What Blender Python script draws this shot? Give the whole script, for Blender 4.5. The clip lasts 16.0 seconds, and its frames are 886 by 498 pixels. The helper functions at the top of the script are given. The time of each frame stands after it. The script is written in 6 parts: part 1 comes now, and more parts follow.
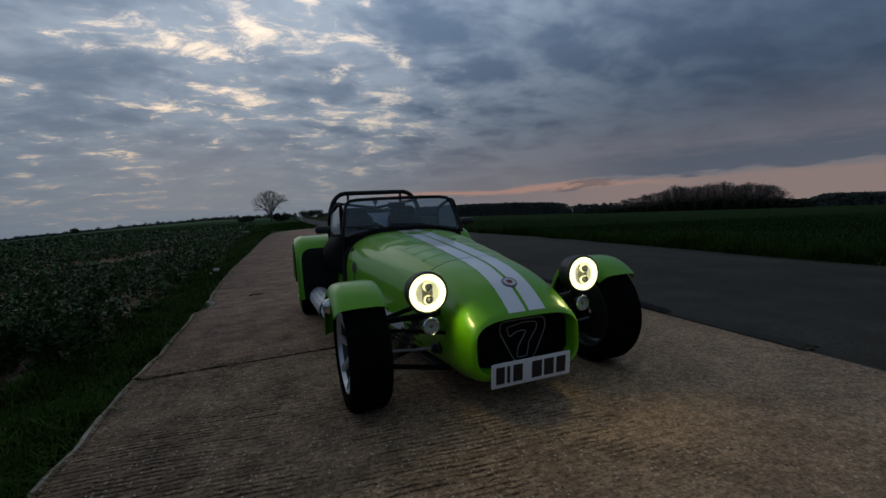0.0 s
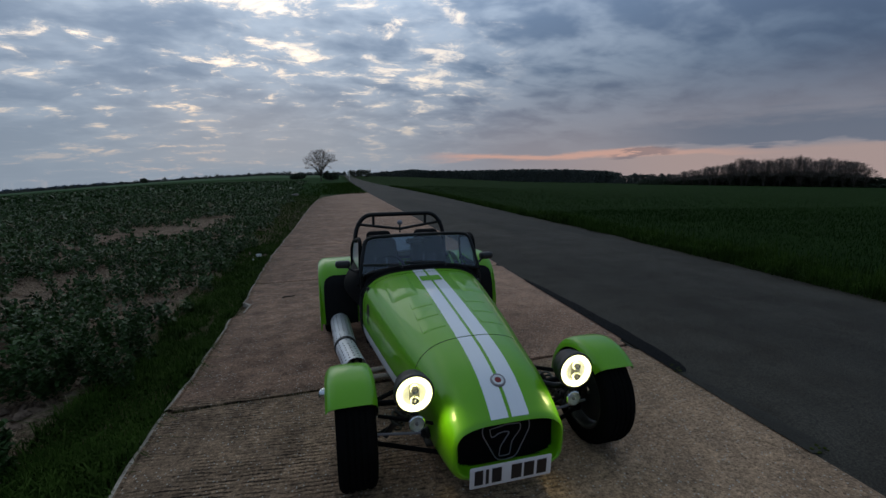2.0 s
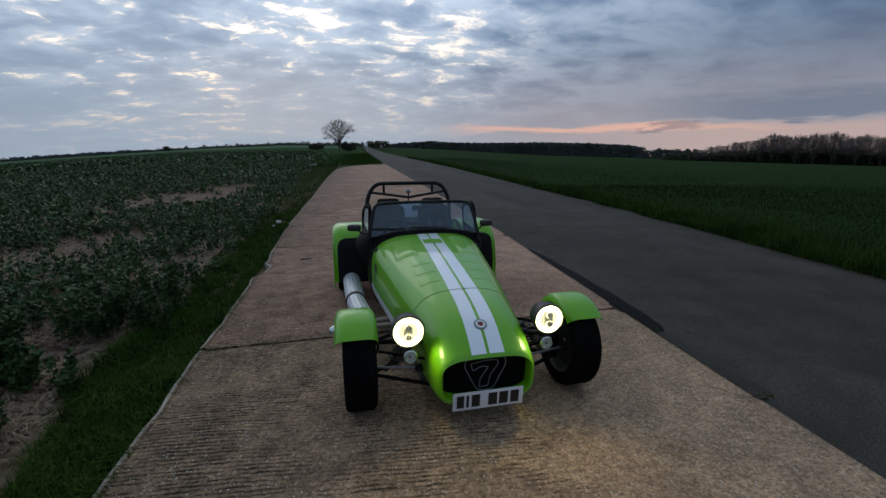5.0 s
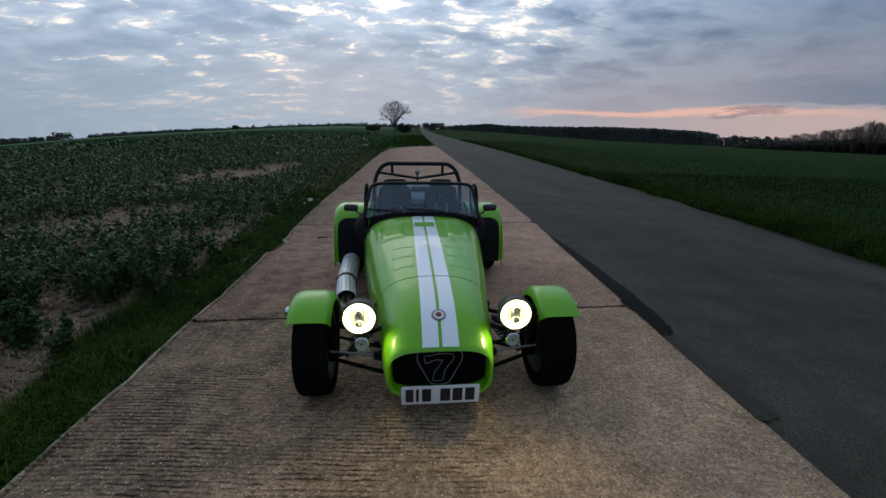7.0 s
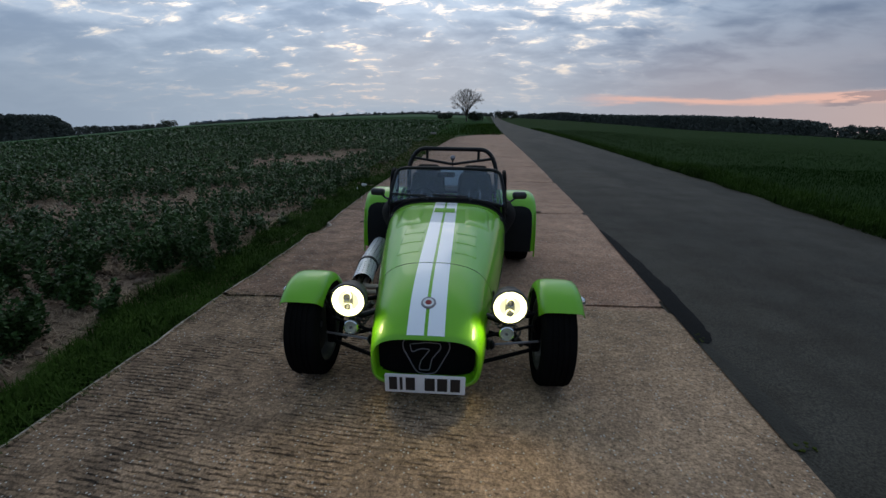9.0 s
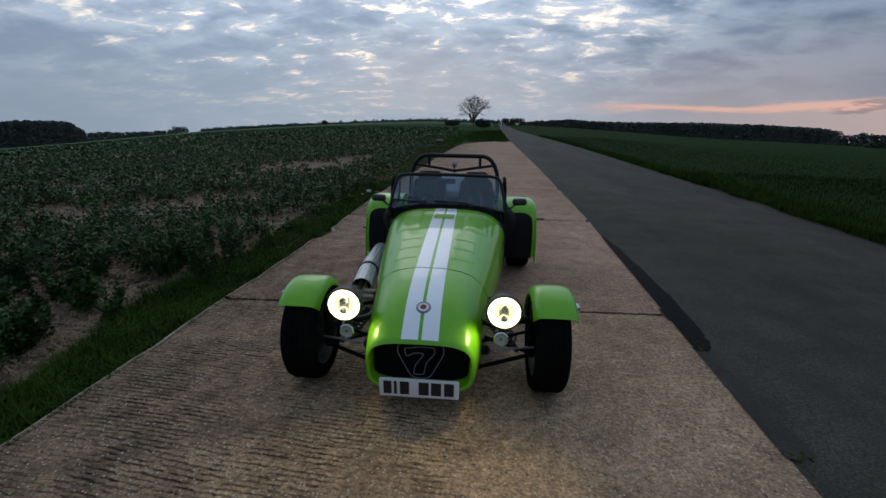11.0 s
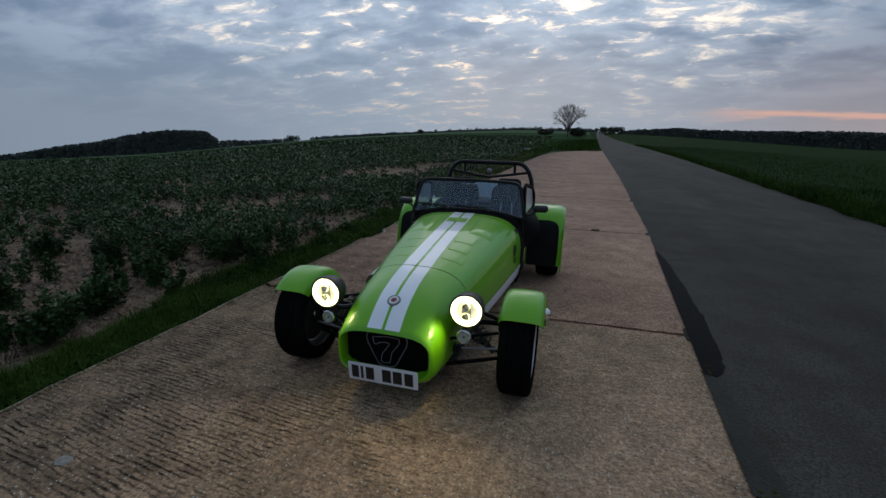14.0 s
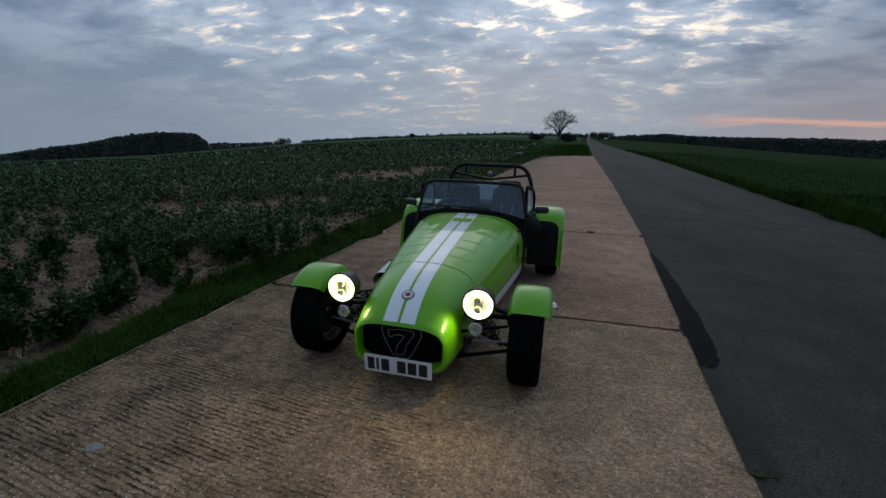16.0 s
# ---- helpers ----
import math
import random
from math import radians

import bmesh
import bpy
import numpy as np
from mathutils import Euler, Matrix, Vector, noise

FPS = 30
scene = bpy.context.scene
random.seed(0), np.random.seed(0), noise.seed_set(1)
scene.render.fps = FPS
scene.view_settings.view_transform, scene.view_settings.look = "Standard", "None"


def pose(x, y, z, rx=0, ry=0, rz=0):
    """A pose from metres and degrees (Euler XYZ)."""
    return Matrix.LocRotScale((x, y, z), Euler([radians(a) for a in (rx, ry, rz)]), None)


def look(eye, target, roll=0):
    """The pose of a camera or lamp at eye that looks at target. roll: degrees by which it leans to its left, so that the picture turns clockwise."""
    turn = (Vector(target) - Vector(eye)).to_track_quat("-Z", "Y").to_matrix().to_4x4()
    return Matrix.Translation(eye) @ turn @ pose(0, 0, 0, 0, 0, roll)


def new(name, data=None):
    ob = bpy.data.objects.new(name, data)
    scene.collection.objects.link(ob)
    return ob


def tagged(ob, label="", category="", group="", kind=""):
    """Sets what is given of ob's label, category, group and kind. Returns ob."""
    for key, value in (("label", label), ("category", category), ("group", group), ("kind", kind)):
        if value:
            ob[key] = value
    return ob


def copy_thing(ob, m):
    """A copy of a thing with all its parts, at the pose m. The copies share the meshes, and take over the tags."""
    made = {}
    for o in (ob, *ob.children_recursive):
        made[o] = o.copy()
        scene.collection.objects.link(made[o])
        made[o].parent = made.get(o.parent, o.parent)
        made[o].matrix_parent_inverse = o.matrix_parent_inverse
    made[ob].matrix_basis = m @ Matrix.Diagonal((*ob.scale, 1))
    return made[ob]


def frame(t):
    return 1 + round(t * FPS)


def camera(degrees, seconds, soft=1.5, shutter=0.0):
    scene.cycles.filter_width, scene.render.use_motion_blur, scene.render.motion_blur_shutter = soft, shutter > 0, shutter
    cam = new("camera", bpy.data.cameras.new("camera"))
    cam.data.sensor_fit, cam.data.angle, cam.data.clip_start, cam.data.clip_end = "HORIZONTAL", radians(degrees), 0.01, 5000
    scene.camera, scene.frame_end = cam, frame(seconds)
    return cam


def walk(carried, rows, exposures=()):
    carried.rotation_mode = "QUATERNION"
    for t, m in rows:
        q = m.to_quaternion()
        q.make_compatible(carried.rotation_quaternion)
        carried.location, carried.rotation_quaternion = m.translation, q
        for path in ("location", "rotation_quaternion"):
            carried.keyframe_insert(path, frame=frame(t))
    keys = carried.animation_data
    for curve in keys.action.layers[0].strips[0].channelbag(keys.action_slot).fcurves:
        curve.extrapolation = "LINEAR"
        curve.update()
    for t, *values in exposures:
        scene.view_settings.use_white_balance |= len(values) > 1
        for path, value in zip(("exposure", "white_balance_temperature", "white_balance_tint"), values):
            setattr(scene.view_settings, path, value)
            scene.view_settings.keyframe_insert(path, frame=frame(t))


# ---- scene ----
cam = camera(91.1, 16.0)
PATH = [
    (0.0, pose(-0.962, -1.905, 0.885, 85.13, 3.12, -20.13)),
    (0.5, pose(-0.969, -1.854, 0.902, 84.74, 2.97, -19.86)),
    (1.0, pose(-0.903, -1.724, 0.970, 83.60, 3.43, -19.45)),
    (1.5, pose(-0.861, -1.766, 1.394, 81.89, 2.13, -17.02)),
    (2.0, pose(-0.709, -1.949, 1.508, 80.51, 0.84, -13.98)),
    (2.5, pose(-0.585, -2.068, 1.544, 78.72, 0.60, -12.20)),
    (3.0, pose(-0.622, -2.172, 1.505, 78.17, 0.38, -12.40)),
    (5.5, pose(-0.661, -2.317, 1.504, 76.54, -0.18, -10.77)),
    (6.0, pose(-0.487, -2.300, 1.491, 76.02, 0.02, -8.19)),
    (6.5, pose(-0.243, -2.292, 1.490, 75.58, -0.17, -6.17)),
    (7.0, pose(-0.150, -2.224, 1.475, 74.79, -0.88, -4.38)),
    (7.5, pose(-0.083, -2.062, 1.456, 73.75, -1.16, -1.83)),
    (8.0, pose(0.021, -2.016, 1.455, 72.92, -1.05, 1.05)),
    (8.5, pose(0.160, -2.103, 1.429, 72.81, -1.07, 3.98)),
    (9.0, pose(0.230, -2.140, 1.440, 73.24, -0.95, 4.78)),
    (9.5, pose(0.249, -2.162, 1.440, 73.51, -1.01, 5.12)),
    (12.0, pose(0.421, -2.140, 1.442, 74.36, -1.02, 7.29)),
    (12.5, pose(0.550, -1.994, 1.428, 74.43, -1.64, 10.12)),
    (13.0, pose(0.713, -1.978, 1.446, 74.88, -1.26, 14.01)),
    (13.5, pose(0.891, -2.068, 1.438, 74.92, -0.92, 17.73)),
    (14.0, pose(0.915, -2.160, 1.435, 74.95, -1.05, 17.62)),
    (14.5, pose(0.867, -2.268, 1.407, 75.00, -1.35, 17.06)),
    (15.0, pose(0.850, -2.307, 1.418, 75.19, -1.41, 16.74)),
    (15.5, pose(0.844, -2.304, 1.427, 75.30, -1.45, 16.52)),
    (16.0, pose(0.838, -2.310, 1.423, 75.49, -1.46, 16.54)),
]
walk(cam, PATH, exposures=[(0.0, -0.99), (1.0, -0.99), (1.5, -0.65), (2.5, -0.22), (5.5, 0.07), (7.0, 0.15), (9.0, 0.15), (12.0, -0.03), (13.5, -0.09), (14.5, -0.16), (16.0, -0.19)])

# ---- world, sun and light ----
SUN_AZ, SUN_EL = -14.0, 21.0      # degrees left of the road's far end, and above the horizon


def sky_world():
    w = bpy.data.worlds.new("dusk_sky")
    scene.world = w
    w.use_nodes = True
    nt = w.node_tree
    nt.nodes.clear()
    N, L = nt.nodes.new, nt.links.new

    def math_node(op, a, b=None, clamp=False):
        n = N("ShaderNodeMath")
        n.operation, n.use_clamp = op, clamp
        for i, v in enumerate((a, b)):
            if v is None:
                continue
            if isinstance(v, (int, float)):
                n.inputs[i].default_value = v
            else:
                L(v, n.inputs[i])
        return n.outputs[0]

    def span(v, a, b, lo=0.0, hi=1.0):
        n = N("ShaderNodeMapRange")
        n.interpolation_type = "SMOOTHSTEP"
        n.inputs[1].default_value, n.inputs[2].default_value, n.inputs[3].default_value, n.inputs[4].default_value = a, b, lo, hi
        L(v, n.inputs[0])
        return n.outputs[0]

    def mix(f, a, b, how="MIX"):
        n = N("ShaderNodeMix")
        n.data_type, n.blend_type = "RGBA", how
        for i, v in ((0, f), (6, a), (7, b)):
            if isinstance(v, (int, float)):
                n.inputs[i].default_value = v
            elif isinstance(v, tuple):
                n.inputs[i].default_value = (*v, 1)
            else:
                L(v, n.inputs[i])
        return n.outputs[2]

    tc = N("ShaderNodeTexCoord")
    sep = N("ShaderNodeSeparateXYZ")
    L(tc.outputs["Generated"], sep.inputs[0])
    X, Y, Z = sep.outputs
    up = math_node("MAXIMUM", Z, 0.0)
    den = math_node("ADD", up, 0.24)
    com = N("ShaderNodeCombineXYZ")
    L(math_node("DIVIDE", X, den), com.inputs[0])
    L(math_node("DIVIDE", Y, den), com.inputs[1])

    def cloud(scale, detail, rough, shift, stretch=(1, 1, 1), warp=0.0):
        m = N("ShaderNodeMapping")
        L(com.outputs[0], m.inputs[0])
        m.inputs["Location"].default_value = shift
        m.inputs["Scale"].default_value = stretch
        n = N("ShaderNodeTexNoise")
        n.inputs["Scale"].default_value, n.inputs["Detail"].default_value = scale, detail
        n.inputs["Roughness"].default_value, n.inputs["Distortion"].default_value = rough, warp
        L(m.outputs[0], n.inputs["Vector"])
        return n.outputs["Fac"]

    big = cloud(0.9, 2, 0.45, (3.1, 7.4, 0))
    mid = cloud(2.3, 4, 0.55, (1.7, 2.2, 0), (0.8, 1.0, 1), 0.25)
    small = cloud(5.6, 4, 0.55, (9.2, 4.4, 0), (0.75, 1.0, 1), 0.3)
    spots = cloud(8.2, 6, 0.68, (2.2, 8.4, 0), (0.66, 1.0, 1), 0.5)
    # how near the direction is to the hidden sun
    d = (math.sin(radians(SUN_AZ)) * math.cos(radians(SUN_EL)), math.cos(radians(SUN_AZ)) * math.cos(radians(SUN_EL)), math.sin(radians(SUN_EL)))
    dot = N("ShaderNodeVectorMath")
    dot.operation = "DOT_PRODUCT"
    L(tc.outputs["Generated"], dot.inputs[0])
    dot.inputs[1].default_value = d
    near = span(dot.outputs["Value"], 0.70, 1.0)
    wide = span(dot.outputs["Value"], 0.33, 1.0)
    # the cloud sheet: soft slate undersides, paler where it thins
    sheet = math_node("ADD", math_node("MULTIPLY", mid, 0.58), math_node("MULTIPLY", small, 0.42))
    sheet = math_node("ADD", sheet, math_node("MULTIPLY", math_node("SUBTRACT", big, 0.5), 0.45))
    thin = span(sheet, 0.62, 0.39)
    slate = mix(wide, (0.112, 0.168, 0.275), (0.200, 0.288, 0.435))
    pale = mix(wide, (0.160, 0.235, 0.360), (0.525, 0.635, 0.79))
    col = mix(thin, slate, pale)
    # the sheet thickens away from the field side
    dim = N("ShaderNodeVectorMath")
    dim.operation = "SCALE"
    L(col, dim.inputs[0])
    az = math_node("ARCTAN2", X, Y)
    L(math_node("SUBTRACT", 1.0, math_node("MULTIPLY", span(az, -0.10, 0.55, 0.0, 0.24), span(Z, 0.38, 0.14))), dim.inputs["Scale"])
    col = mix(math_node("MULTIPLY", math_node("MULTIPLY", near, span(az, 0.35, -0.05)), 0.20), dim.outputs[0], (0.58, 0.645, 0.72))
    # clear gaps show the evening sky behind
    nish = N("ShaderNodeTexSky")
    nish.sky_type, nish.sun_disc = "NISHITA", False
    nish.sun_elevation, nish.sun_rotation = radians(4.0), radians(SUN_AZ)
    # small openings, strewn where the sheet is thin
    open_ = math_node("ADD", spots, math_node("MULTIPLY", math_node("SUBTRACT", thin, 0.5), 0.20))
    there = span(near, 0.12, 0.72)
    soft = math_node("MULTIPLY", span(open_, 0.49, 0.78), there)
    col = mix(math_node("MULTIPLY", soft, 0.70), col, (0.80, 0.79, 0.80))
    gap = math_node("MULTIPLY", span(open_, 0.56, 0.79), there)
    gapcol = mix(near, (0.45, 0.47, 0.51), (1.55, 1.28, 1.04))
    gapcol = mix(0.05, gapcol, nish.outputs[0], "ADD")
    col = mix(math_node("MULTIPLY", gap, span(Z, 0.62, 0.30, 0.92, 1.0)), col, gapcol)
    # haze towards the horizon, grey to the sun's side and rose away from it
    haze = mix(span(az, 0.02, 0.45), (0.340, 0.405, 0.490), (0.352, 0.335, 0.372))
    haze = mix(span(az, -0.3, -1.0), haze, (0.245, 0.305, 0.39))
    col = mix(span(Z, 0.23, 0.02, 0.0, 0.93), col, haze)
    veil = math_node("MULTIPLY", math_node("MULTIPLY", span(Z, 0.0, 0.05), span(Z, 0.24, 0.10)), math_node("MULTIPLY", span(az, -0.5, -0.15), span(az, 0.35, -0.1)))
    col = mix(math_node("MULTIPLY", veil, 0.24), col, (0.66, 0.57, 0.53))
    # low over the cereal field the sheet ends: a peach band, long bright streaks, slate bars above
    com2 = N("ShaderNodeCombineXYZ")
    L(az, com2.inputs[0])
    L(math_node("MULTIPLY", Z, 6.0), com2.inputs[1])

    def streaky(scale, shift):
        m = N("ShaderNodeMapping")
        L(com2.outputs[0], m.inputs[0])
        m.inputs["Location"].default_value = shift
        n = N("ShaderNodeTexNoise")
        n.inputs["Scale"].default_value, n.inputs["Detail"].default_value, n.inputs["Roughness"].default_value = scale, 6, 0.6
        L(m.outputs[0], n.inputs["Vector"])
        return math_node("SUBTRACT", n.outputs["Fac"], 0.5)

    zj = math_node("ADD", Z, math_node("MULTIPLY", streaky(5.0, (1.0, 3.0, 0)), 0.040))
    band = math_node("MULTIPLY", span(zj, 0.054, 0.036), span(az, 0.30, 0.80))
    col = mix(math_node("MULTIPLY", band, 0.62), col, (0.56, 0.39, 0.34))
    rose = math_node("MULTIPLY", math_node("MULTIPLY", span(zj, 0.031, 0.039), span(zj, 0.050, 0.042)), math_node("MULTIPLY", span(az, 0.16, 0.34), span(az, 0.95, 0.6)))
    col = mix(math_node("MULTIPLY", rose, 0.75), col, (0.80, 0.46, 0.36))
    zb = math_node("ADD", zj, math_node("MULTIPLY", streaky(9.0, (7.0, 1.0, 0)), 0.055))
    bar = math_node("MULTIPLY", math_node("MULTIPLY", span(zb, 0.046, 0.056), span(zb, 0.115, 0.080)), span(az, 0.52, 0.85))
    col = mix(math_node("MULTIPLY", bar, 0.7), col, (0.125, 0.170, 0.245))
    e1 = math_node("MULTIPLY", math_node("SUBTRACT", az, 0.665), 14.0)
    e2 = math_node("MULTIPLY", math_node("SUBTRACT", zb, 0.038), 160.0)
    islet = span(math_node("ADD", math_node("MULTIPLY", e1, e1), math_node("MULTIPLY", e2, e2)), 1.0, 0.25)
    col = mix(math_node("MULTIPLY", islet, 0.6), col, (0.20, 0.185, 0.22))
    # overcast light grows towards the zenith
    lift = N("ShaderNodeVectorMath")
    lift.operation = "SCALE"
    L(col, lift.inputs[0])
    L(span(Z, 0.17, 0.56, 1.0, 1.70), lift.inputs["Scale"])
    col = mix(span(Z, 0.42, 0.7), lift.outputs[0], mix(1.0, lift.outputs[0], (1.10, 1.0, 0.82), "MULTIPLY"))
    # ground side of the sphere
    col = mix(span(Z, -0.07, -0.11), col, (0.02, 0.022, 0.018))
    bg = N("ShaderNodeBackground")
    bg.inputs["Strength"].default_value = 1.0
    L(col, bg.inputs["Color"])
    out = N("ShaderNodeOutputWorld")
    L(bg.outputs[0], out.inputs["Surface"])


sky_world()
sun = bpy.data.lights.new("sun", "SUN")
sun.energy, sun.angle, sun.color = 0.12, radians(25), (1.0, 0.9, 0.78)
sun_ob = new("sun", sun)
sun_ob.matrix_world = look((0, 0, 30), (-math.sin(radians(SUN_AZ)) * 50, -math.cos(radians(SUN_AZ)) * 50, 30 - 50 * math.tan(radians(SUN_EL + 6))))

# ---- materials ----
MATS = {}


def mat(name, color, rough=0.6, metal=0.0, vary=0.25, scale=8.0, fine=60.0, bump=0.15, bump_scale=None, coat=0.0, tint=None, spec=0.5, dist=0.01):
    """A painted, cast or grown surface: a colour that drifts at two scales, with grain and relief."""
    if name in MATS:
        return MATS[name]
    m = bpy.data.materials.new(name)
    m.use_nodes = True
    nt = m.node_tree
    b = nt.nodes["Principled BSDF"]
    N, L = nt.nodes.new, nt.links.new
    tc = N("ShaderNodeTexCoord")
    n1, n2 = N("ShaderNodeTexNoise"), N("ShaderNodeTexNoise")
    n1.inputs["Scale"].default_value, n1.inputs["Detail"].default_value = scale, 5
    n2.inputs["Scale"].default_value, n2.inputs["Detail"].default_value = fine, 4
    for n in (n1, n2):
        L(tc.outputs["Object"], n.inputs["Vector"])
    r = N("ShaderNodeValToRGB")
    c2 = tint or tuple(c * (1 + vary) for c in color)
    r.color_ramp.elements[0].position, r.color_ramp.elements[1].position = 0.3, 0.7
    r.color_ramp.elements[0].color = (*[c * (1 - vary) for c in color], 1)
    r.color_ramp.elements[1].color = (*c2, 1)
    mx = N("ShaderNodeMath")
    mx.operation = "MULTIPLY_ADD"
    L(n2.outputs["Fac"], mx.inputs[0])
    mx.inputs[1].default_value = 0.4
    m2 = N("ShaderNodeMath")
    m2.operation = "MULTIPLY_ADD"
    L(n1.outputs["Fac"], m2.inputs[0])
    m2.inputs[1].default_value = 0.6
    m2.inputs[2].default_value = 0.0
    L(m2.outputs[0], mx.inputs[2])
    L(mx.outputs[0], r.inputs["Fac"])
    L(r.outputs["Color"], b.inputs["Base Color"])
    b.inputs["Roughness"].default_value, b.inputs["Metallic"].default_value = rough, metal
    b.inputs["Specular IOR Level"].default_value = spec
    b.inputs["Coat Weight"].default_value, b.inputs["Coat Roughness"].default_value = coat, 0.04
    if bump > 0:
        bp = N("ShaderNodeBump")
        bp.inputs["Strength"].default_value, bp.inputs["Distance"].default_value = bump, dist
        src = n2
        if bump_scale:
            src = N("ShaderNodeTexNoise")
            src.inputs["Scale"].default_value, src.inputs["Detail"].default_value = bump_scale, 6
            L(tc.outputs["Object"], src.inputs["Vector"])
        L(src.outputs["Fac"], bp.inputs["Height"])
        L(bp.outputs["Normal"], b.inputs["Normal"])
    MATS[name] = m
    return m


def glass(name, tint, rough=0.0, ior=1.5):
    """Thin clear glass: mostly let through, with a Fresnel gloss."""
    m = bpy.data.materials.new(name)
    m.use_nodes = True
    nt = m.node_tree
    nt.nodes.clear()
    N, L = nt.nodes.new, nt.links.new
    t, g, x, f, o = N("ShaderNodeBsdfTransparent"), N("ShaderNodeBsdfGlossy"), N("ShaderNodeMixShader"), N("ShaderNodeFresnel"), N("ShaderNodeOutputMaterial")
    t.inputs[0].default_value = (*tint, 1)
    g.inputs["Roughness"].default_value = rough
    f.inputs[0].default_value = ior
    L(f.outputs[0], x.inputs[0])
    L(t.outputs[0], x.inputs[1])
    L(g.outputs[0], x.inputs[2])
    L(x.outputs[0], o.inputs[0])
    return m


def glow(name, color, power):
    m = bpy.data.materials.new(name)
    m.use_nodes = True
    b = m.node_tree.nodes["Principled BSDF"]
    b.inputs["Base Color"].default_value = (*color, 1)
    b.inputs["Emission Color"].default_value = (*color, 1)
    b.inputs["Emission Strength"].default_value = power
    return m


PAINT = mat("green_paint", (0.145, 0.43, 0.005), 0.40, vary=0.04, scale=3, fine=220, bump=0.015, coat=0.6, dist=0.002, spec=0.3)
WHITE = mat("white_stripe", (0.84, 0.87, 0.93), 0.35, vary=0.03, scale=4, fine=150, bump=0.01, coat=0.7, dist=0.002)
BLACK = mat("black_plastic", (0.018, 0.018, 0.019), 0.45, vary=0.2, fine=120, bump=0.05, dist=0.002)
SATIN = mat("black_powder_coat", (0.005, 0.005, 0.006), 0.45, vary=0.2, fine=300, bump=0.05, dist=0.001, coat=0.05, spec=0.3)
TYRE = mat("tyre_rubber", (0.0055, 0.0055, 0.0055), 1.0, vary=0.3, scale=10, fine=200, bump=0.12, dist=0.003, spec=0.02)
CLOTH = mat("black_vinyl", (0.003, 0.003, 0.0035), 0.75, vary=0.25, scale=12, fine=350, bump=0.2, dist=0.002, spec=0.15)
GUARD = mat("stone_guard", (0.006, 0.006, 0.0065), 0.75, spec=0.2, vary=0.25, scale=10, fine=180, bump=0.2, dist=0.002)
ALLOY = mat("silver_alloy", (0.55, 0.56, 0.58), 0.34, 0.8, vary=0.08, fine=150, bump=0.02, dist=0.002)
SHIELD = mat("dull_aluminium", (0.72, 0.73, 0.75), 0.5, 0.45, vary=0.08, scale=20, fine=240, bump=0.03, dist=0.002)
STEEL = mat("brushed_steel", (0.62, 0.62, 0.63), 0.28, 0.95, vary=0.1, scale=20, fine=240, bump=0.03, dist=0.002)
DARKMETAL = mat("oily_metal", (0.09, 0.085, 0.08), 0.5, 0.7, vary=0.4, scale=20, fine=140, bump=0.15, dist=0.003)
SOOT = mat("heat_blackened_steel", (0.010, 0.009, 0.009), 0.75, 0.2, vary=0.4, scale=20, fine=140, bump=0.1, dist=0.003)
FADED = mat("heat_faded_steel", (0.27, 0.22, 0.17), 0.5, 0.35, vary=0.3, scale=14, fine=90, bump=0.05, dist=0.002)
CHASSIS = mat("grimy_black_chassis_paint", (0.004, 0.004, 0.0045), 0.75, vary=0.3, scale=20, fine=140, bump=0.1, dist=0.002, spec=0.12)
CHROME = mat("chrome", (0.75, 0.75, 0.76), 0.08, 1.0, vary=0.03, bump=0.0)
PLATE = mat("plate_white", (0.72, 0.73, 0.74), 0.4, vary=0.04, fine=200, bump=0.01)
INK = mat("plate_black", (0.012, 0.012, 0.014), 0.5, vary=0.1, bump=0.0)
RED = mat("enamel_red", (0.25, 0.02, 0.02), 0.3, vary=0.1, bump=0.0)
GREYLINE = mat("badge_grey", (0.26, 0.25, 0.28), 0.4, 0.4, vary=0.1, bump=0.0)
# the screen's tint darkens the view in, standing for the cockpit's shade
SCREEN = glass("screen_glass", (0.66, 0.74, 0.80), 0.01, 1.55)
VINYL = glass("vinyl_window", (0.80, 0.82, 0.80), 0.06, 1.6)


def hazed(m, color, amount):
    """Mixes an even diffuse film into clear sheet."""
    nt = m.node_tree
    film, over = nt.nodes.new("ShaderNodeBsdfDiffuse"), nt.nodes.new("ShaderNodeMixShader")
    film.inputs[0].default_value = (*color, 1)
    over.inputs[0].default_value = amount
    end = [q for q in nt.nodes if q.type == "OUTPUT_MATERIAL"][0]
    nt.links.new(end.inputs[0].links[0].from_socket, over.inputs[1])
    nt.links.new(film.outputs[0], over.inputs[2])
    nt.links.new(over.outputs[0], end.inputs[0])


# the side windows get a half-strength pale grey film
hazed(VINYL, (0.6, 0.62, 0.64), 0.5)
# bluish film: slight dirt, and the sky's sheen put into the colour
hazed(SCREEN, (0.55, 0.66, 0.75), 0.035)
CLEAR = glass("clear_plastic", (0.86, 0.88, 0.85), 0.05)
HALO = glow("halo_light", (1.0, 0.97, 0.55), 3.6)
# the reflector emits by itself, in place of bulb light thrown back
LAMP_GLOW = glow("lamp_reflector_glow", (1.0, 0.97, 0.84), 0.34)
LAMPDARK = mat("lamp_dark_chrome", (0.30, 0.29, 0.26), 0.45, 0.15, vary=0.2, scale=40, fine=200, bump=0.0)
REFLECT = mat("lamp_reflector", (0.8, 0.8, 0.78), 0.12, 0.9, vary=0.05, bump=0.0)


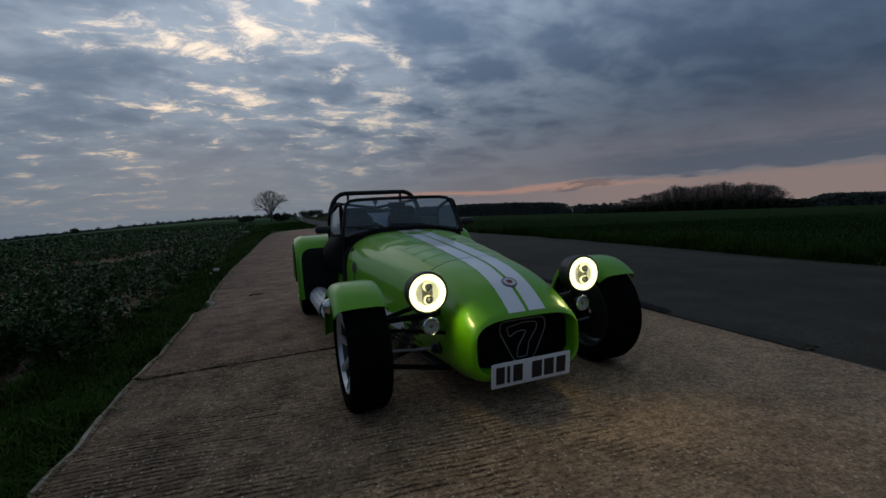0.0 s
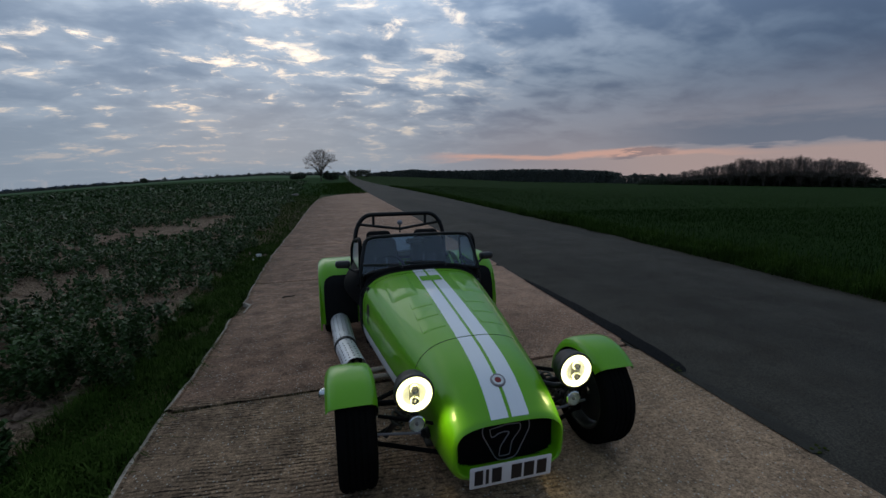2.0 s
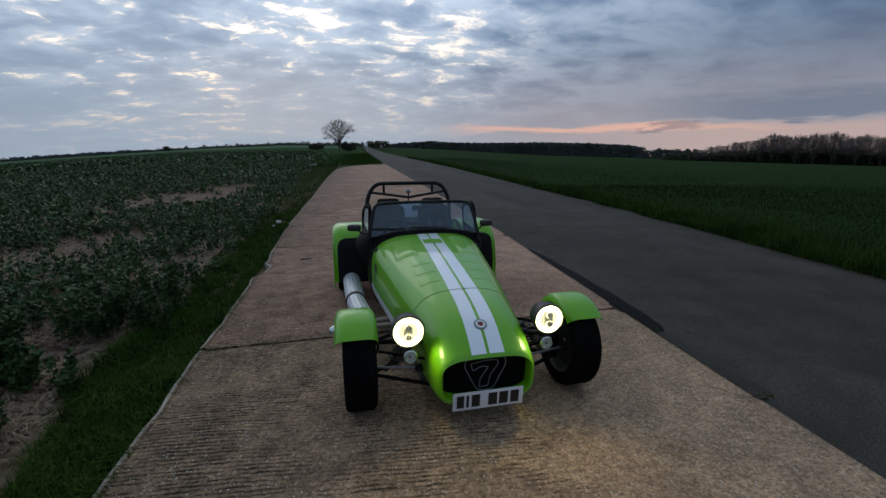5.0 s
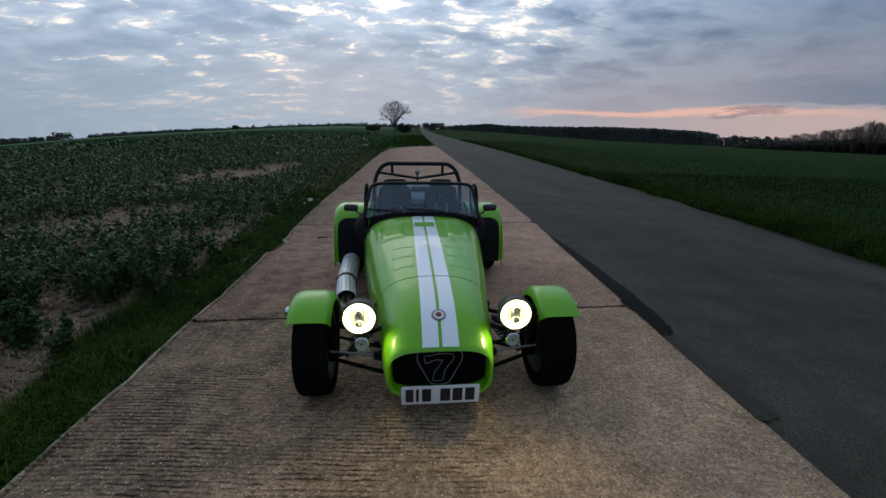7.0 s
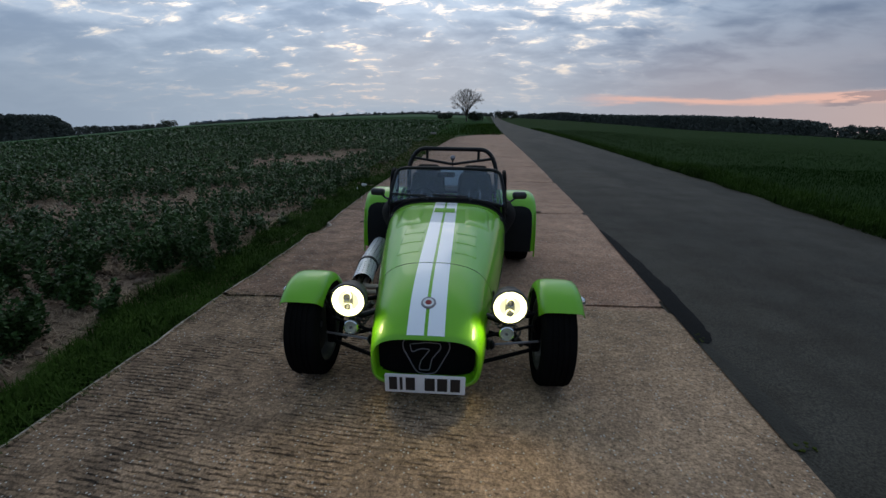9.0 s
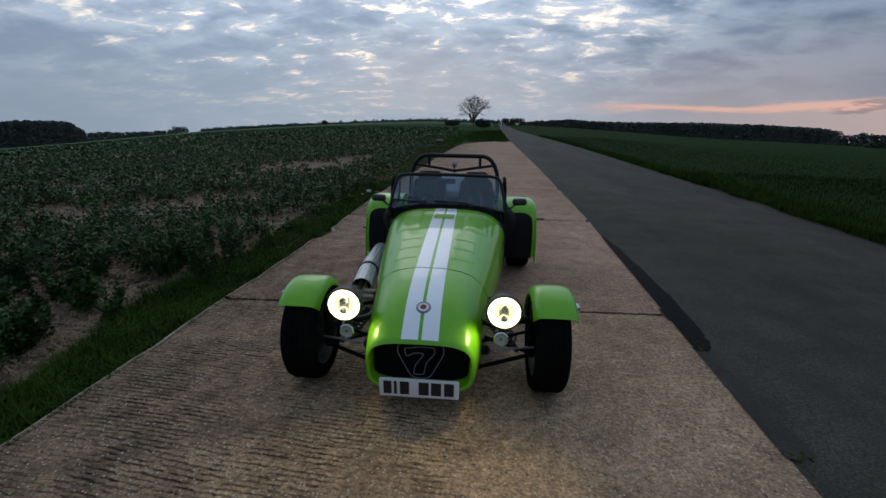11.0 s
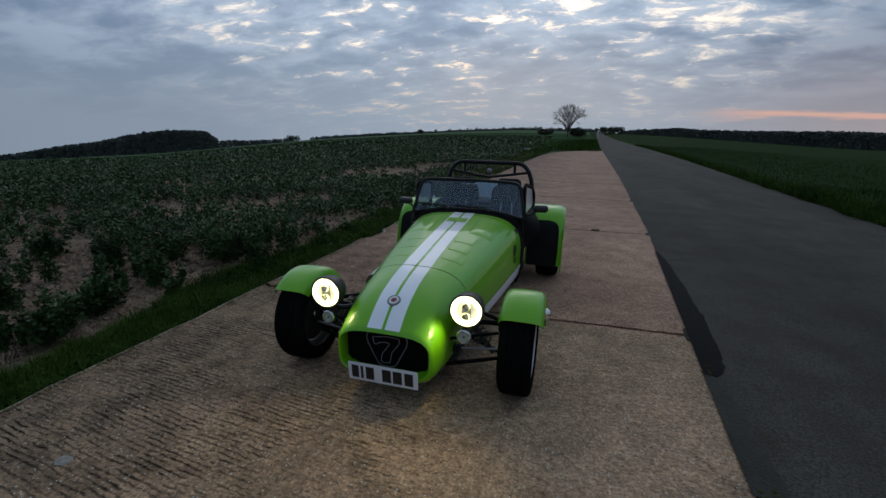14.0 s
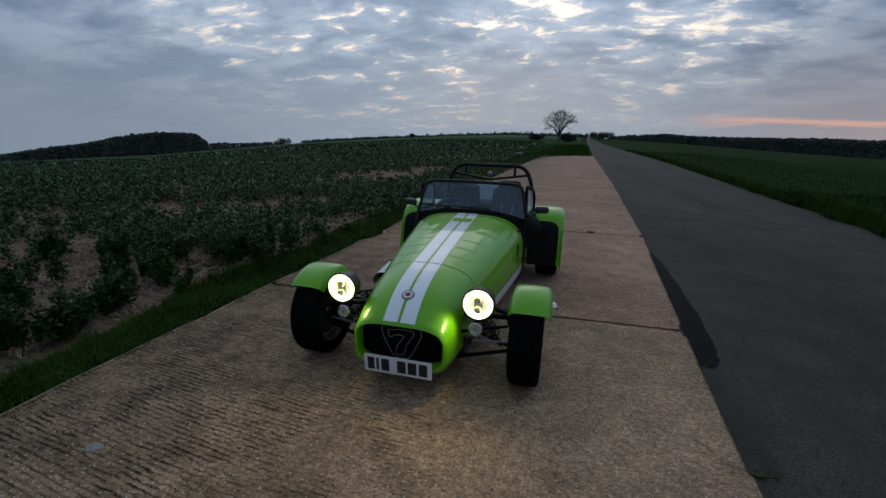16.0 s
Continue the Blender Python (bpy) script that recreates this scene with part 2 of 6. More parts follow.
def concrete():
    """Old tamped concrete: ribs across the slab, pale stones, dark weathering along the field side."""
    m = bpy.data.materials.new("tamped_concrete")
    m.use_nodes = True
    nt = m.node_tree
    b = nt.nodes["Principled BSDF"]
    N, L = nt.nodes.new, nt.links.new
    geo = N("ShaderNodeNewGeometry")
    P = geo.outputs["Position"]

    def noise_tex(scale, detail, stretch=(1, 1, 1), rough=0.55, warp=0.0):
        mp = N("ShaderNodeMapping")
        mp.inputs["Scale"].default_value = stretch
        L(P, mp.inputs[0])
        n = N("ShaderNodeTexNoise")
        n.inputs["Scale"].default_value, n.inputs["Detail"].default_value = scale, detail
        n.inputs["Roughness"].default_value, n.inputs["Distortion"].default_value = rough, warp
        L(mp.outputs[0], n.inputs["Vector"])
        return n.outputs["Fac"]

    def ramp(v, a, b_, ca, cb):
        r = N("ShaderNodeValToRGB")
        r.color_ramp.elements[0].position, r.color_ramp.elements[1].position = a, b_
        r.color_ramp.elements[0].color, r.color_ramp.elements[1].color = (*ca, 1), (*cb, 1)
        L(v, r.inputs[0])
        return r.outputs[0]

    def mult(a, c, f=1.0):
        x = N("ShaderNodeMix")
        x.data_type, x.blend_type = "RGBA", "MULTIPLY"
        if isinstance(f, (int, float)):
            x.inputs[0].default_value = f
        else:
            L(f, x.inputs[0])
        L(a, x.inputs[6])
        L(c, x.inputs[7])
        return x.outputs[2]

    sep = N("ShaderNodeSeparateXYZ")
    L(P, sep.inputs[0])
    rear = ramp(noise_tex(0.8, 6), 0.32, 0.7, (0.246, 0.153, 0.111), (0.364, 0.233, 0.170))
    front = ramp(noise_tex(1.1, 6), 0.32, 0.7, (0.242, 0.166, 0.113), (0.368, 0.255, 0.174))
    which = N("ShaderNodeMapRange")
    which.inputs[1].default_value, which.inputs[2].default_value = 1.12, 1.22
    L(sep.outputs[1], which.inputs[0])
    pick = N("ShaderNodeMix")
    pick.data_type = "RGBA"
    L(which.outputs[0], pick.inputs[0])
    L(front, pick.inputs[6])
    L(rear, pick.inputs[7])
    # the slabs behind the first joint are worn smoother
    worn = N("ShaderNodeMapRange")
    worn.inputs[1].default_value, worn.inputs[2].default_value, worn.inputs[3].default_value, worn.inputs[4].default_value = 1.1, 2.6, 1.0, 0.8
    L(sep.outputs[1], worn.inputs[0])
    col = mult(pick.outputs[2], ramp(noise_tex(28, 6, rough=0.7), 0.32, 0.64, (0.54, 0.53, 0.52), (1.28, 1.26, 1.23)), worn.outputs[0])
    # tamping marks: straight across the slab, shaken a little by the grain and broken into short runs
    def shaken(src, scale, amount):
        jit = N("ShaderNodeTexNoise")
        jit.inputs["Scale"].default_value, jit.inputs["Detail"].default_value = scale, 3
        L(P, jit.inputs["Vector"])
        s_ = N("ShaderNodeVectorMath")
        s_.operation = "MULTIPLY_ADD"
        L(jit.outputs["Color"], s_.inputs[0])
        s_.inputs[1].default_value = (0.0, amount, 0.0)
        L(src, s_.inputs[2])
        return s_.outputs[0]

    tilt = N("ShaderNodeMapping")
    tilt.inputs["Rotation"].default_value = (0, 0, radians(4.6))
    L(shaken(shaken(P, 1.3, 0.08), 30, 0.020), tilt.inputs[0])
    wav = N("ShaderNodeTexWave")
    wav.bands_direction, wav.wave_profile = "Y", "SIN"
    wav.inputs["Scale"].default_value, wav.inputs["Distortion"].default_value = 11.0, 0.0
    L(tilt.outputs[0], wav.inputs["Vector"])

    def drawn(sx, sy, detail, rough):
        mp = N("ShaderNodeMapping")
        mp.inputs["Scale"].default_value = (sx, sy, 1)
        L(tilt.outputs[0], mp.inputs[0])
        n = N("ShaderNodeTexNoise")
        n.inputs["Scale"].default_value, n.inputs["Detail"].default_value, n.inputs["Roughness"].default_value = 1.0, detail, rough
        L(mp.outputs[0], n.inputs["Vector"])
        return n.outputs["Fac"]

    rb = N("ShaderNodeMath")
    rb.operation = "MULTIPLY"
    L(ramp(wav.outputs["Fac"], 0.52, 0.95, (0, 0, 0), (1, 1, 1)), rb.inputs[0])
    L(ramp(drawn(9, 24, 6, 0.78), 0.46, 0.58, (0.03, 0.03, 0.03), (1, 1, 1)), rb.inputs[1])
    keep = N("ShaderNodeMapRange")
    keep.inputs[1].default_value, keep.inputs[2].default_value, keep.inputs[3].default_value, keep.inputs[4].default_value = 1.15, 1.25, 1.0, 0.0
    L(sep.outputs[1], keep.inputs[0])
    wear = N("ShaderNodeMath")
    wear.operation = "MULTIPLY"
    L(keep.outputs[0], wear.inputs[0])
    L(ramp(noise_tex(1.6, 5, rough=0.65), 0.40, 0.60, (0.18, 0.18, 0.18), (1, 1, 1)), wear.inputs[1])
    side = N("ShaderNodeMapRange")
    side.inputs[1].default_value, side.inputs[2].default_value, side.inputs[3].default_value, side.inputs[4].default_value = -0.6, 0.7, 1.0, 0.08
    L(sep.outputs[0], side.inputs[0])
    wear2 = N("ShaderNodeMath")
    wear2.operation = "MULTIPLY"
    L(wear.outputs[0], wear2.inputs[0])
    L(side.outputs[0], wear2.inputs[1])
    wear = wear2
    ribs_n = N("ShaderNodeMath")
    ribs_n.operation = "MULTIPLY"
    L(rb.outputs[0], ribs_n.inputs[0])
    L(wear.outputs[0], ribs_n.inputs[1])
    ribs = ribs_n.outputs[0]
    # shade of the grooves and light on the ridges, painted into the colour
    groove_shade = N("ShaderNodeMapRange")
    groove_shade.inputs[1].default_value, groove_shade.inputs[2].default_value, groove_shade.inputs[3].default_value, groove_shade.inputs[4].default_value = 0.04, 0.7, 1.22, 0.20
    L(ribs, groove_shade.inputs[0])
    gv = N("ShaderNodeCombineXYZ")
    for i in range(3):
        L(groove_shade.outputs[0], gv.inputs[i])
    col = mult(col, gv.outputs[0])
    col = mult(col, ramp(noise_tex(70, 6, rough=0.8), 0.36, 0.62, (0.46, 0.46, 0.46), (1.32, 1.30, 1.26)), worn.outputs[0])
    # short pits drawn out along the tamping marks, their shade in the colour only
    pit_shade = N("ShaderNodeMath")
    pit_shade.operation = "MULTIPLY"
    L(drawn(32, 70, 5, 0.7), pit_shade.inputs[0])
    L(keep.outputs[0], pit_shade.inputs[1])
    col = mult(col, ramp(pit_shade.outputs[0], 0.56, 0.65, (1.05, 1.05, 1.05), (0.40, 0.39, 0.39)))
    # blackened blotches, thick on the field side and rare elsewhere
    blot = N("ShaderNodeMath")
    blot.operation = "MULTIPLY_ADD"
    L(sep.outputs[0], blot.inputs[0])
    blot.inputs[1].default_value = -0.06
    L(noise_tex(4.2, 9, (1, 1.3, 1), 0.74), blot.inputs[2])
    col = mult(col, ramp(blot.outputs[0], 0.47, 0.68, (1.08, 1.07, 1.06), (0.60, 0.59, 0.58)))
    # weathered strip along the field edge
    mr = N("ShaderNodeMath")
    mr.operation = "MULTIPLY_ADD"
    L(noise_tex(1.1, 5), mr.inputs[0])
    mr.inputs[1].default_value = 1.3
    L(sep.outputs[0], mr.inputs[2])
    rr = N("ShaderNodeMapRange")
    rr.inputs[1].default_value, rr.inputs[2].default_value, rr.inputs[3].default_value, rr.inputs[4].default_value = -1.3, -0.1, 0.84, 1.02
    L(mr.outputs[0], rr.inputs[0])
    grey = N("ShaderNodeCombineXYZ")
    for i in range(3):
        L(rr.outputs[0], grey.inputs[i])
    col = mult(col, grey.outputs[0])
    # mottled patches, a few wandering hair cracks, sparse dark stones
    col = mult(col, ramp(noise_tex(3.6, 7, rough=0.7), 0.36, 0.62, (0.74, 0.74, 0.75), (1.14, 1.12, 1.10)))
    way = N("ShaderNodeTexNoise")
    way.inputs["Scale"].default_value, way.inputs["Detail"].default_value = 2.6, 6
    L(P, way.inputs["Vector"])
    bent = N("ShaderNodeVectorMath")
    bent.operation = "MULTIPLY_ADD"
    L(way.outputs["Color"], bent.inputs[0])
    bent.inputs[1].default_value = (0.55, 0.55, 0)
    L(P, bent.inputs[2])
    ce = N("ShaderNodeTexVoronoi")
    ce.feature = "DISTANCE_TO_EDGE"
    ce.inputs["Scale"].default_value = 0.7
    L(bent.outputs[0], ce.inputs["Vector"])
    cm = N("ShaderNodeMath")
    cm.operation = "MULTIPLY"
    L(ramp(ce.outputs["Distance"], 0.0015, 0.0045, (1, 1, 1), (0, 0, 0)), cm.inputs[0])
    L(ramp(noise_tex(0.9, 2), 0.56, 0.66, (0, 0, 0), (1, 1, 1)), cm.inputs[1])
    col = mult(col, ramp(cm.outputs[0], 0.0, 1.0, (1, 1, 1), (0.62, 0.61, 0.60)))
    dk = N("ShaderNodeTexVoronoi")
    dk.inputs["Scale"].default_value = 34
    L(P, dk.inputs["Vector"])
    dc = N("ShaderNodeSeparateColor")
    L(dk.outputs["Color"], dc.inputs[0])
    dm = N("ShaderNodeMath")
    dm.operation = "MULTIPLY"
    L(ramp(dk.outputs["Distance"], 0.14, 0.26, (1, 1, 1), (0, 0, 0)), dm.inputs[0])
    L(ramp(dc.outputs[1], 0.84, 0.90, (0, 0, 0), (1, 1, 1)), dm.inputs[1])
    col = mult(col, ramp(dm.outputs[0], 0.0, 1.0, (1, 1, 1), (0.40, 0.38, 0.37)))
    # exposed pale stones and lichen flecks
    v = N("ShaderNodeTexVoronoi")
    v.inputs["Scale"].default_value = 58
    L(P, v.inputs["Vector"])
    chosen = N("ShaderNodeSeparateColor")
    L(v.outputs["Color"], chosen.inputs[0])
    sm = N("ShaderNodeMath")
    sm.operation = "MULTIPLY"
    L(ramp(v.outputs["Distance"], 0.20, 0.30, (1, 1, 1), (0, 0, 0)), sm.inputs[0])
    L(ramp(chosen.outputs[0], 0.72, 0.78, (0, 0, 0), (0.95, 0.95, 0.95)), sm.inputs[1])
    x = N("ShaderNodeMix")
    x.data_type = "RGBA"
    L(sm.outputs[0], x.inputs[0])
    L(col, x.inputs[6])
    x.inputs[7].default_value = (0.56, 0.52, 0.46, 1)
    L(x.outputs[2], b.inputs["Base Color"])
    b.inputs["Roughness"].default_value = 0.88
    b.inputs["Specular IOR Level"].default_value = 0.2
    hs = N("ShaderNodeMath")
    hs.operation = "MULTIPLY_ADD"
    L(noise_tex(45, 5), hs.inputs[0])
    hs.inputs[1].default_value = 0.7
    inv = N("ShaderNodeMath")
    inv.operation = "MULTIPLY"
    L(ribs, inv.inputs[0])
    inv.inputs[1].default_value = -0.8
    L(inv.outputs[0], hs.inputs[2])
    bp = N("ShaderNodeBump")
    bp.inputs["Distance"].default_value = 0.02
    L(worn.outputs[0], bp.inputs["Strength"])
    L(hs.outputs[0], bp.inputs["Height"])
    L(bp.outputs[0], b.inputs["Normal"])
    return m


CONCRETE = concrete()


def asphalt():
    """Old road surface: stone chips, paler wheel tracks, damp brown stains and fine cracks."""
    m = bpy.data.materials.new("asphalt")
    m.use_nodes = True
    nt = m.node_tree
    b = nt.nodes["Principled BSDF"]
    N, L = nt.nodes.new, nt.links.new
    P = N("ShaderNodeNewGeometry").outputs["Position"]

    def noise_tex(scale, detail, stretch=(1, 1, 1), rough=0.6):
        mp = N("ShaderNodeMapping")
        mp.inputs["Scale"].default_value = stretch
        L(P, mp.inputs[0])
        n = N("ShaderNodeTexNoise")
        n.inputs["Scale"].default_value, n.inputs["Detail"].default_value, n.inputs["Roughness"].default_value = scale, detail, rough
        L(mp.outputs[0], n.inputs["Vector"])
        return n.outputs["Fac"]

    def ramp(v, a, c, ca, cc):
        r = N("ShaderNodeValToRGB")
        r.color_ramp.elements[0].position, r.color_ramp.elements[1].position = a, c
        r.color_ramp.elements[0].color, r.color_ramp.elements[1].color = (*ca, 1), (*cc, 1)
        L(v, r.inputs[0])
        return r.outputs[0]

    def mult(a, c):
        x = N("ShaderNodeMix")
        x.data_type, x.blend_type = "RGBA", "MULTIPLY"
        x.inputs[0].default_value = 1.0
        L(a, x.inputs[6])
        L(c, x.inputs[7])
        return x.outputs[2]

    col = ramp(noise_tex(0.7, 5, (1.0, 0.22, 1)), 0.34, 0.66, (0.036, 0.0330, 0.0270), (0.066, 0.0605, 0.0495))
    col = mult(col, ramp(noise_tex(1.7, 6), 0.34, 0.6, (0.76, 0.71, 0.66), (1.10, 1.10, 1.10)))
    col = mult(col, ramp(noise_tex(85, 3, rough=0.75), 0.36, 0.66, (0.46, 0.45, 0.44), (1.50, 1.47, 1.43)))
    v = N("ShaderNodeTexVoronoi")
    v.feature = "DISTANCE_TO_EDGE"
    v.inputs["Scale"].default_value = 0.8
    jig = N("ShaderNodeVectorMath")
    jig.operation = "MULTIPLY_ADD"
    jn = N("ShaderNodeTexNoise")
    jn.inputs["Scale"].default_value, jn.inputs["Detail"].default_value = 3, 5
    L(P, jn.inputs["Vector"])
    L(jn.outputs["Color"], jig.inputs[0])
    jig.inputs[1].default_value = (0.5, 0.5, 0)
    L(P, jig.inputs[2])
    L(jig.outputs[0], v.inputs["Vector"])
    # a darker sealed strip lies beside the slabs
    px = N("ShaderNodeSeparateXYZ")
    L(P, px.inputs[0])
    far_x = N("ShaderNodeMath")
    far_x.operation = "MULTIPLY_ADD"
    L(px.outputs[1], far_x.inputs[0])
    far_x.inputs[1].default_value = -0.045
    L(px.outputs[0], far_x.inputs[2])
    rag = N("ShaderNodeMath")
    rag.operation = "MULTIPLY_ADD"
    L(noise_tex(2.2, 6), rag.inputs[0])
    rag.inputs[1].default_value = 0.8
    L(far_x.outputs[0], rag.inputs[2])
    strip_r = N("ShaderNodeMapRange")
    strip_r.inputs[1].default_value, strip_r.inputs[2].default_value, strip_r.inputs[3].default_value, strip_r.inputs[4].default_value = 2.5, 3.3, 0.97, 1.0
    L(rag.outputs[0], strip_r.inputs[0])
    sv = N("ShaderNodeCombineXYZ")
    for i in range(3):
        L(strip_r.outputs[0], sv.inputs[i])
    col = mult(col, sv.outputs[0])
    crack = ramp(v.outputs["Distance"], 0.003, 0.010, (0.86, 0.86, 0.86), (1, 1, 1))
    col = mult(col, crack)
    L(col, b.inputs["Base Color"])
    b.inputs["Roughness"].default_value, b.inputs["Specular IOR Level"].default_value = 0.85, 0.22
    bp = N("ShaderNodeBump")
    bp.inputs["Strength"].default_value, bp.inputs["Distance"].default_value = 0.8, 0.010
    L(noise_tex(70, 4, rough=0.7), bp.inputs["Height"])
    L(bp.outputs[0], b.inputs["Normal"])
    return m


ASPHALT = asphalt()
OLDTAR = mat("old_tar", (0.034, 0.0312, 0.0258), 0.87, vary=0.4, scale=3, fine=80, bump=0.8, tint=(0.058, 0.0531, 0.0437), spec=0.20)
TAR = mat("fresh_tar", (0.005, 0.005, 0.0055), 0.85, vary=0.3, scale=6, fine=110, bump=0.4, spec=0.12)
RIM = mat("crumbled_slab_edge", (0.27, 0.22, 0.18), 0.9, vary=0.5, scale=9, fine=70, bump=0.6, tint=(0.56, 0.49, 0.41), spec=0.15)
MOSS = mat("moss", (0.035, 0.048, 0.008), 0.9, vary=0.4, scale=20, fine=90, bump=0.6, tint=(0.065, 0.08, 0.015), spec=0.1)
SOIL = mat("dry_soil", (0.20, 0.140, 0.105), 0.95, vary=0.4, scale=2.5, fine=26, bump=0.8, dist=0.05, spec=0.12)
STRAW = mat("straw", (0.38, 0.27, 0.185), 0.8, vary=0.3, scale=9, fine=40, bump=0.0, spec=0.12)
LEAF = mat("bean_leaf", (0.022, 0.055, 0.011), 0.5, vary=0.45, scale=1.3, fine=9, bump=0.0, tint=(0.058, 0.112, 0.029), spec=0.20)
GRASS = mat("grass", (0.020, 0.046, 0.005), 0.9, vary=0.5, scale=1.6, fine=9, bump=0.0, tint=(0.050, 0.094, 0.014), spec=0.05)
FIELD = mat("young_cereal", (0.015, 0.035, 0.006), 0.95, vary=0.35, scale=0.05, fine=1.8, bump=0.0, tint=(0.025, 0.051, 0.011), spec=0.02)
BARK = mat("bark", (0.075, 0.060, 0.048), 0.9, vary=0.3, scale=4, fine=30, bump=0.5)
PALETWIG = mat("pale_twigs", (0.46, 0.39, 0.34), 0.9, vary=0.25, scale=1, fine=4, bump=0.0)
TWIG = mat("bare_twigs", (0.16, 0.135, 0.12), 0.9, vary=0.25, scale=1, fine=4, bump=0.0)
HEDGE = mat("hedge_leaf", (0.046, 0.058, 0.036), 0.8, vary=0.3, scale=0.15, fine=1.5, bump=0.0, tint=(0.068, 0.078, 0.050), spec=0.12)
# the blue of distant air is put into the hill's colour
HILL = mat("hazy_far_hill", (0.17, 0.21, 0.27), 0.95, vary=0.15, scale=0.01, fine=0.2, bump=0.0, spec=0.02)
# hedge colour made paler and greyer, the haze of distance painted in
FARWOOD = mat("haze_paled_wood", (0.11, 0.125, 0.112), 0.9, vary=0.25, scale=0.05, fine=0.8, bump=0.0, tint=(0.15, 0.16, 0.14), spec=0.05)
# ---- mesh tools ----
def link_mesh(name, me, material, parent=None, label="", smooth=40):
    me.materials.append(material)
    if smooth:
        me.shade_smooth()
        me.set_sharp_from_angle(angle=radians(smooth))
    ob = new(name, me)
    if parent:
        ob.parent = parent
    if label:
        ob["label"] = label
    return ob


def part(name, bm, material, parent=None, label="", smooth=40):
    """Links a bmesh as one mesh object, under a thing or a part."""
    bmesh.ops.recalc_face_normals(bm, faces=bm.faces[:])
    me = bpy.data.meshes.new(name)
    bm.to_mesh(me)
    bm.free()
    return link_mesh(name, me, material, parent, label, smooth)


def raw(name, verts, faces, material, parent=None, label="", smooth=0):
    """One mesh object from arrays, for what has too many pieces for a bmesh."""
    me = bpy.data.meshes.new(name)
    v, f = np.asarray(verts, np.float32), np.asarray(faces, np.int32)
    k = f.shape[1]
    me.vertices.add(len(v))
    me.vertices.foreach_set("co", v.ravel())
    me.loops.add(f.size)
    me.loops.foreach_set("vertex_index", f.ravel())
    me.polygons.add(len(f))
    me.polygons.foreach_set("loop_start", np.arange(len(f), dtype=np.int32) * k)
    me.update(calc_edges=True)
    me.validate()
    return link_mesh(name, me, material, parent, label, smooth)


def thing(name, label, category, m=None, group="", kind=""):
    ob = tagged(new(name), label, category, group, kind)
    ob.empty_display_size = 0.1
    if m is not None:
        ob.matrix_world = m
    return ob


def loft(rings, closed=True, cap=(False, False)):
    """Skins rings of equal length."""
    bm = bmesh.new()
    rows = [[bm.verts.new(p) for p in r] for r in rings]
    n = len(rows[0])
    for a, b in zip(rows, rows[1:]):
        for i in range(n if closed else n - 1):
            j = (i + 1) % n
            bm.faces.new((a[i], a[j], b[j], b[i]))
    if cap[0]:
        bm.faces.new(rows[0])
    if cap[1]:
        bm.faces.new(rows[-1][::-1])
    return bm


def rounded(points, radius, steps=5):
    """A polyline with its inner corners rounded off."""
    pts = [Vector(p) for p in points]
    out = [pts[0]]
    for a, b, c in zip(pts, pts[1:], pts[2:]):
        d1, d2 = (a - b), (c - b)
        r = min(radius, d1.length * 0.48, d2.length * 0.48)
        p, q = b + d1.normalized() * r, b + d2.normalized() * r
        for i in range(steps + 1):
            t = i / steps
            out.append(p * (1 - t) ** 2 + b * 2 * t * (1 - t) + q * t * t)
    return out + [pts[-1]]


def tube(points, r, segs=10, bm=None, taper=1.0, loop=False):
    """A round bar along a polyline."""
    bm = bm or bmesh.new()
    pts = [Vector(p) for p in points]
    rings, n = [], len(pts)
    ref = None
    for i, p in enumerate(pts):
        a, b = pts[(i - 1) % n if loop else max(i - 1, 0)], pts[(i + 1) % n if loop else min(i + 1, n - 1)]
        d = (b - a).normalized()
        if ref is None:
            ref = d.orthogonal().normalized()
        ref = (ref - d * ref.dot(d)).normalized()
        side = d.cross(ref)
        rr = r * (1 + (taper - 1) * i / max(n - 1, 1))
        rings.append([bm.verts.new(p + (ref * math.cos(k * math.tau / segs) + side * math.sin(k * math.tau / segs)) * rr) for k in range(segs)])
    pairs = list(zip(rings, rings[1:])) + ([(rings[-1], rings[0])] if loop else [])
    for a, b in pairs:
        for i in range(segs):
            j = (i + 1) % segs
            bm.faces.new((a[i], a[j], b[j], b[i]))
    if not loop:
        bm.faces.new(rings[0][::-1])
        bm.faces.new(rings[-1])
    return bm


def spin(profile, segs=32, axis="y", centre=(0, 0, 0), bm=None):
    """Turns a profile of (radius, along) round an axis."""
    bm = bm or bmesh.new()
    c = Vector(centre)
    rings = []
    for k in range(segs):
        a = k * math.tau / segs
        ring = []
        for r, h in profile:
            u, v = r * math.cos(a), r * math.sin(a)
            p = (u, h, v) if axis == "y" else (h, u, v) if axis == "x" else (u, v, h)
            ring.append(bm.verts.new(c + Vector(p)))
        rings.append(ring)
    for k in range(segs):
        a, b = rings[k], rings[(k + 1) % segs]
        for i in range(len(profile) - 1):
            bm.faces.new((a[i], a[i + 1], b[i + 1], b[i]))
    bmesh.ops.remove_doubles(bm, verts=bm.verts[:], dist=1e-5)
    return bm


def block(size, centre=(0, 0, 0), bevel=0.01, turn=(0, 0, 0), segs=2, bm=None):
    """A box with rounded edges."""
    b = bmesh.new()
    bmesh.ops.create_cube(b, size=1.0, matrix=Matrix.Diagonal((*size, 1)))
    if bevel:
        bmesh.ops.bevel(b, geom=b.edges[:], offset=bevel, segments=segs, affect="EDGES", profile=0.5)
    b.transform(pose(*centre, *turn))
    if bm is None:
        return b
    me = bpy.data.meshes.new("tmp")
    b.to_mesh(me)
    b.free()
    bm.from_mesh(me)
    bpy.data.meshes.remove(me)
    return bm


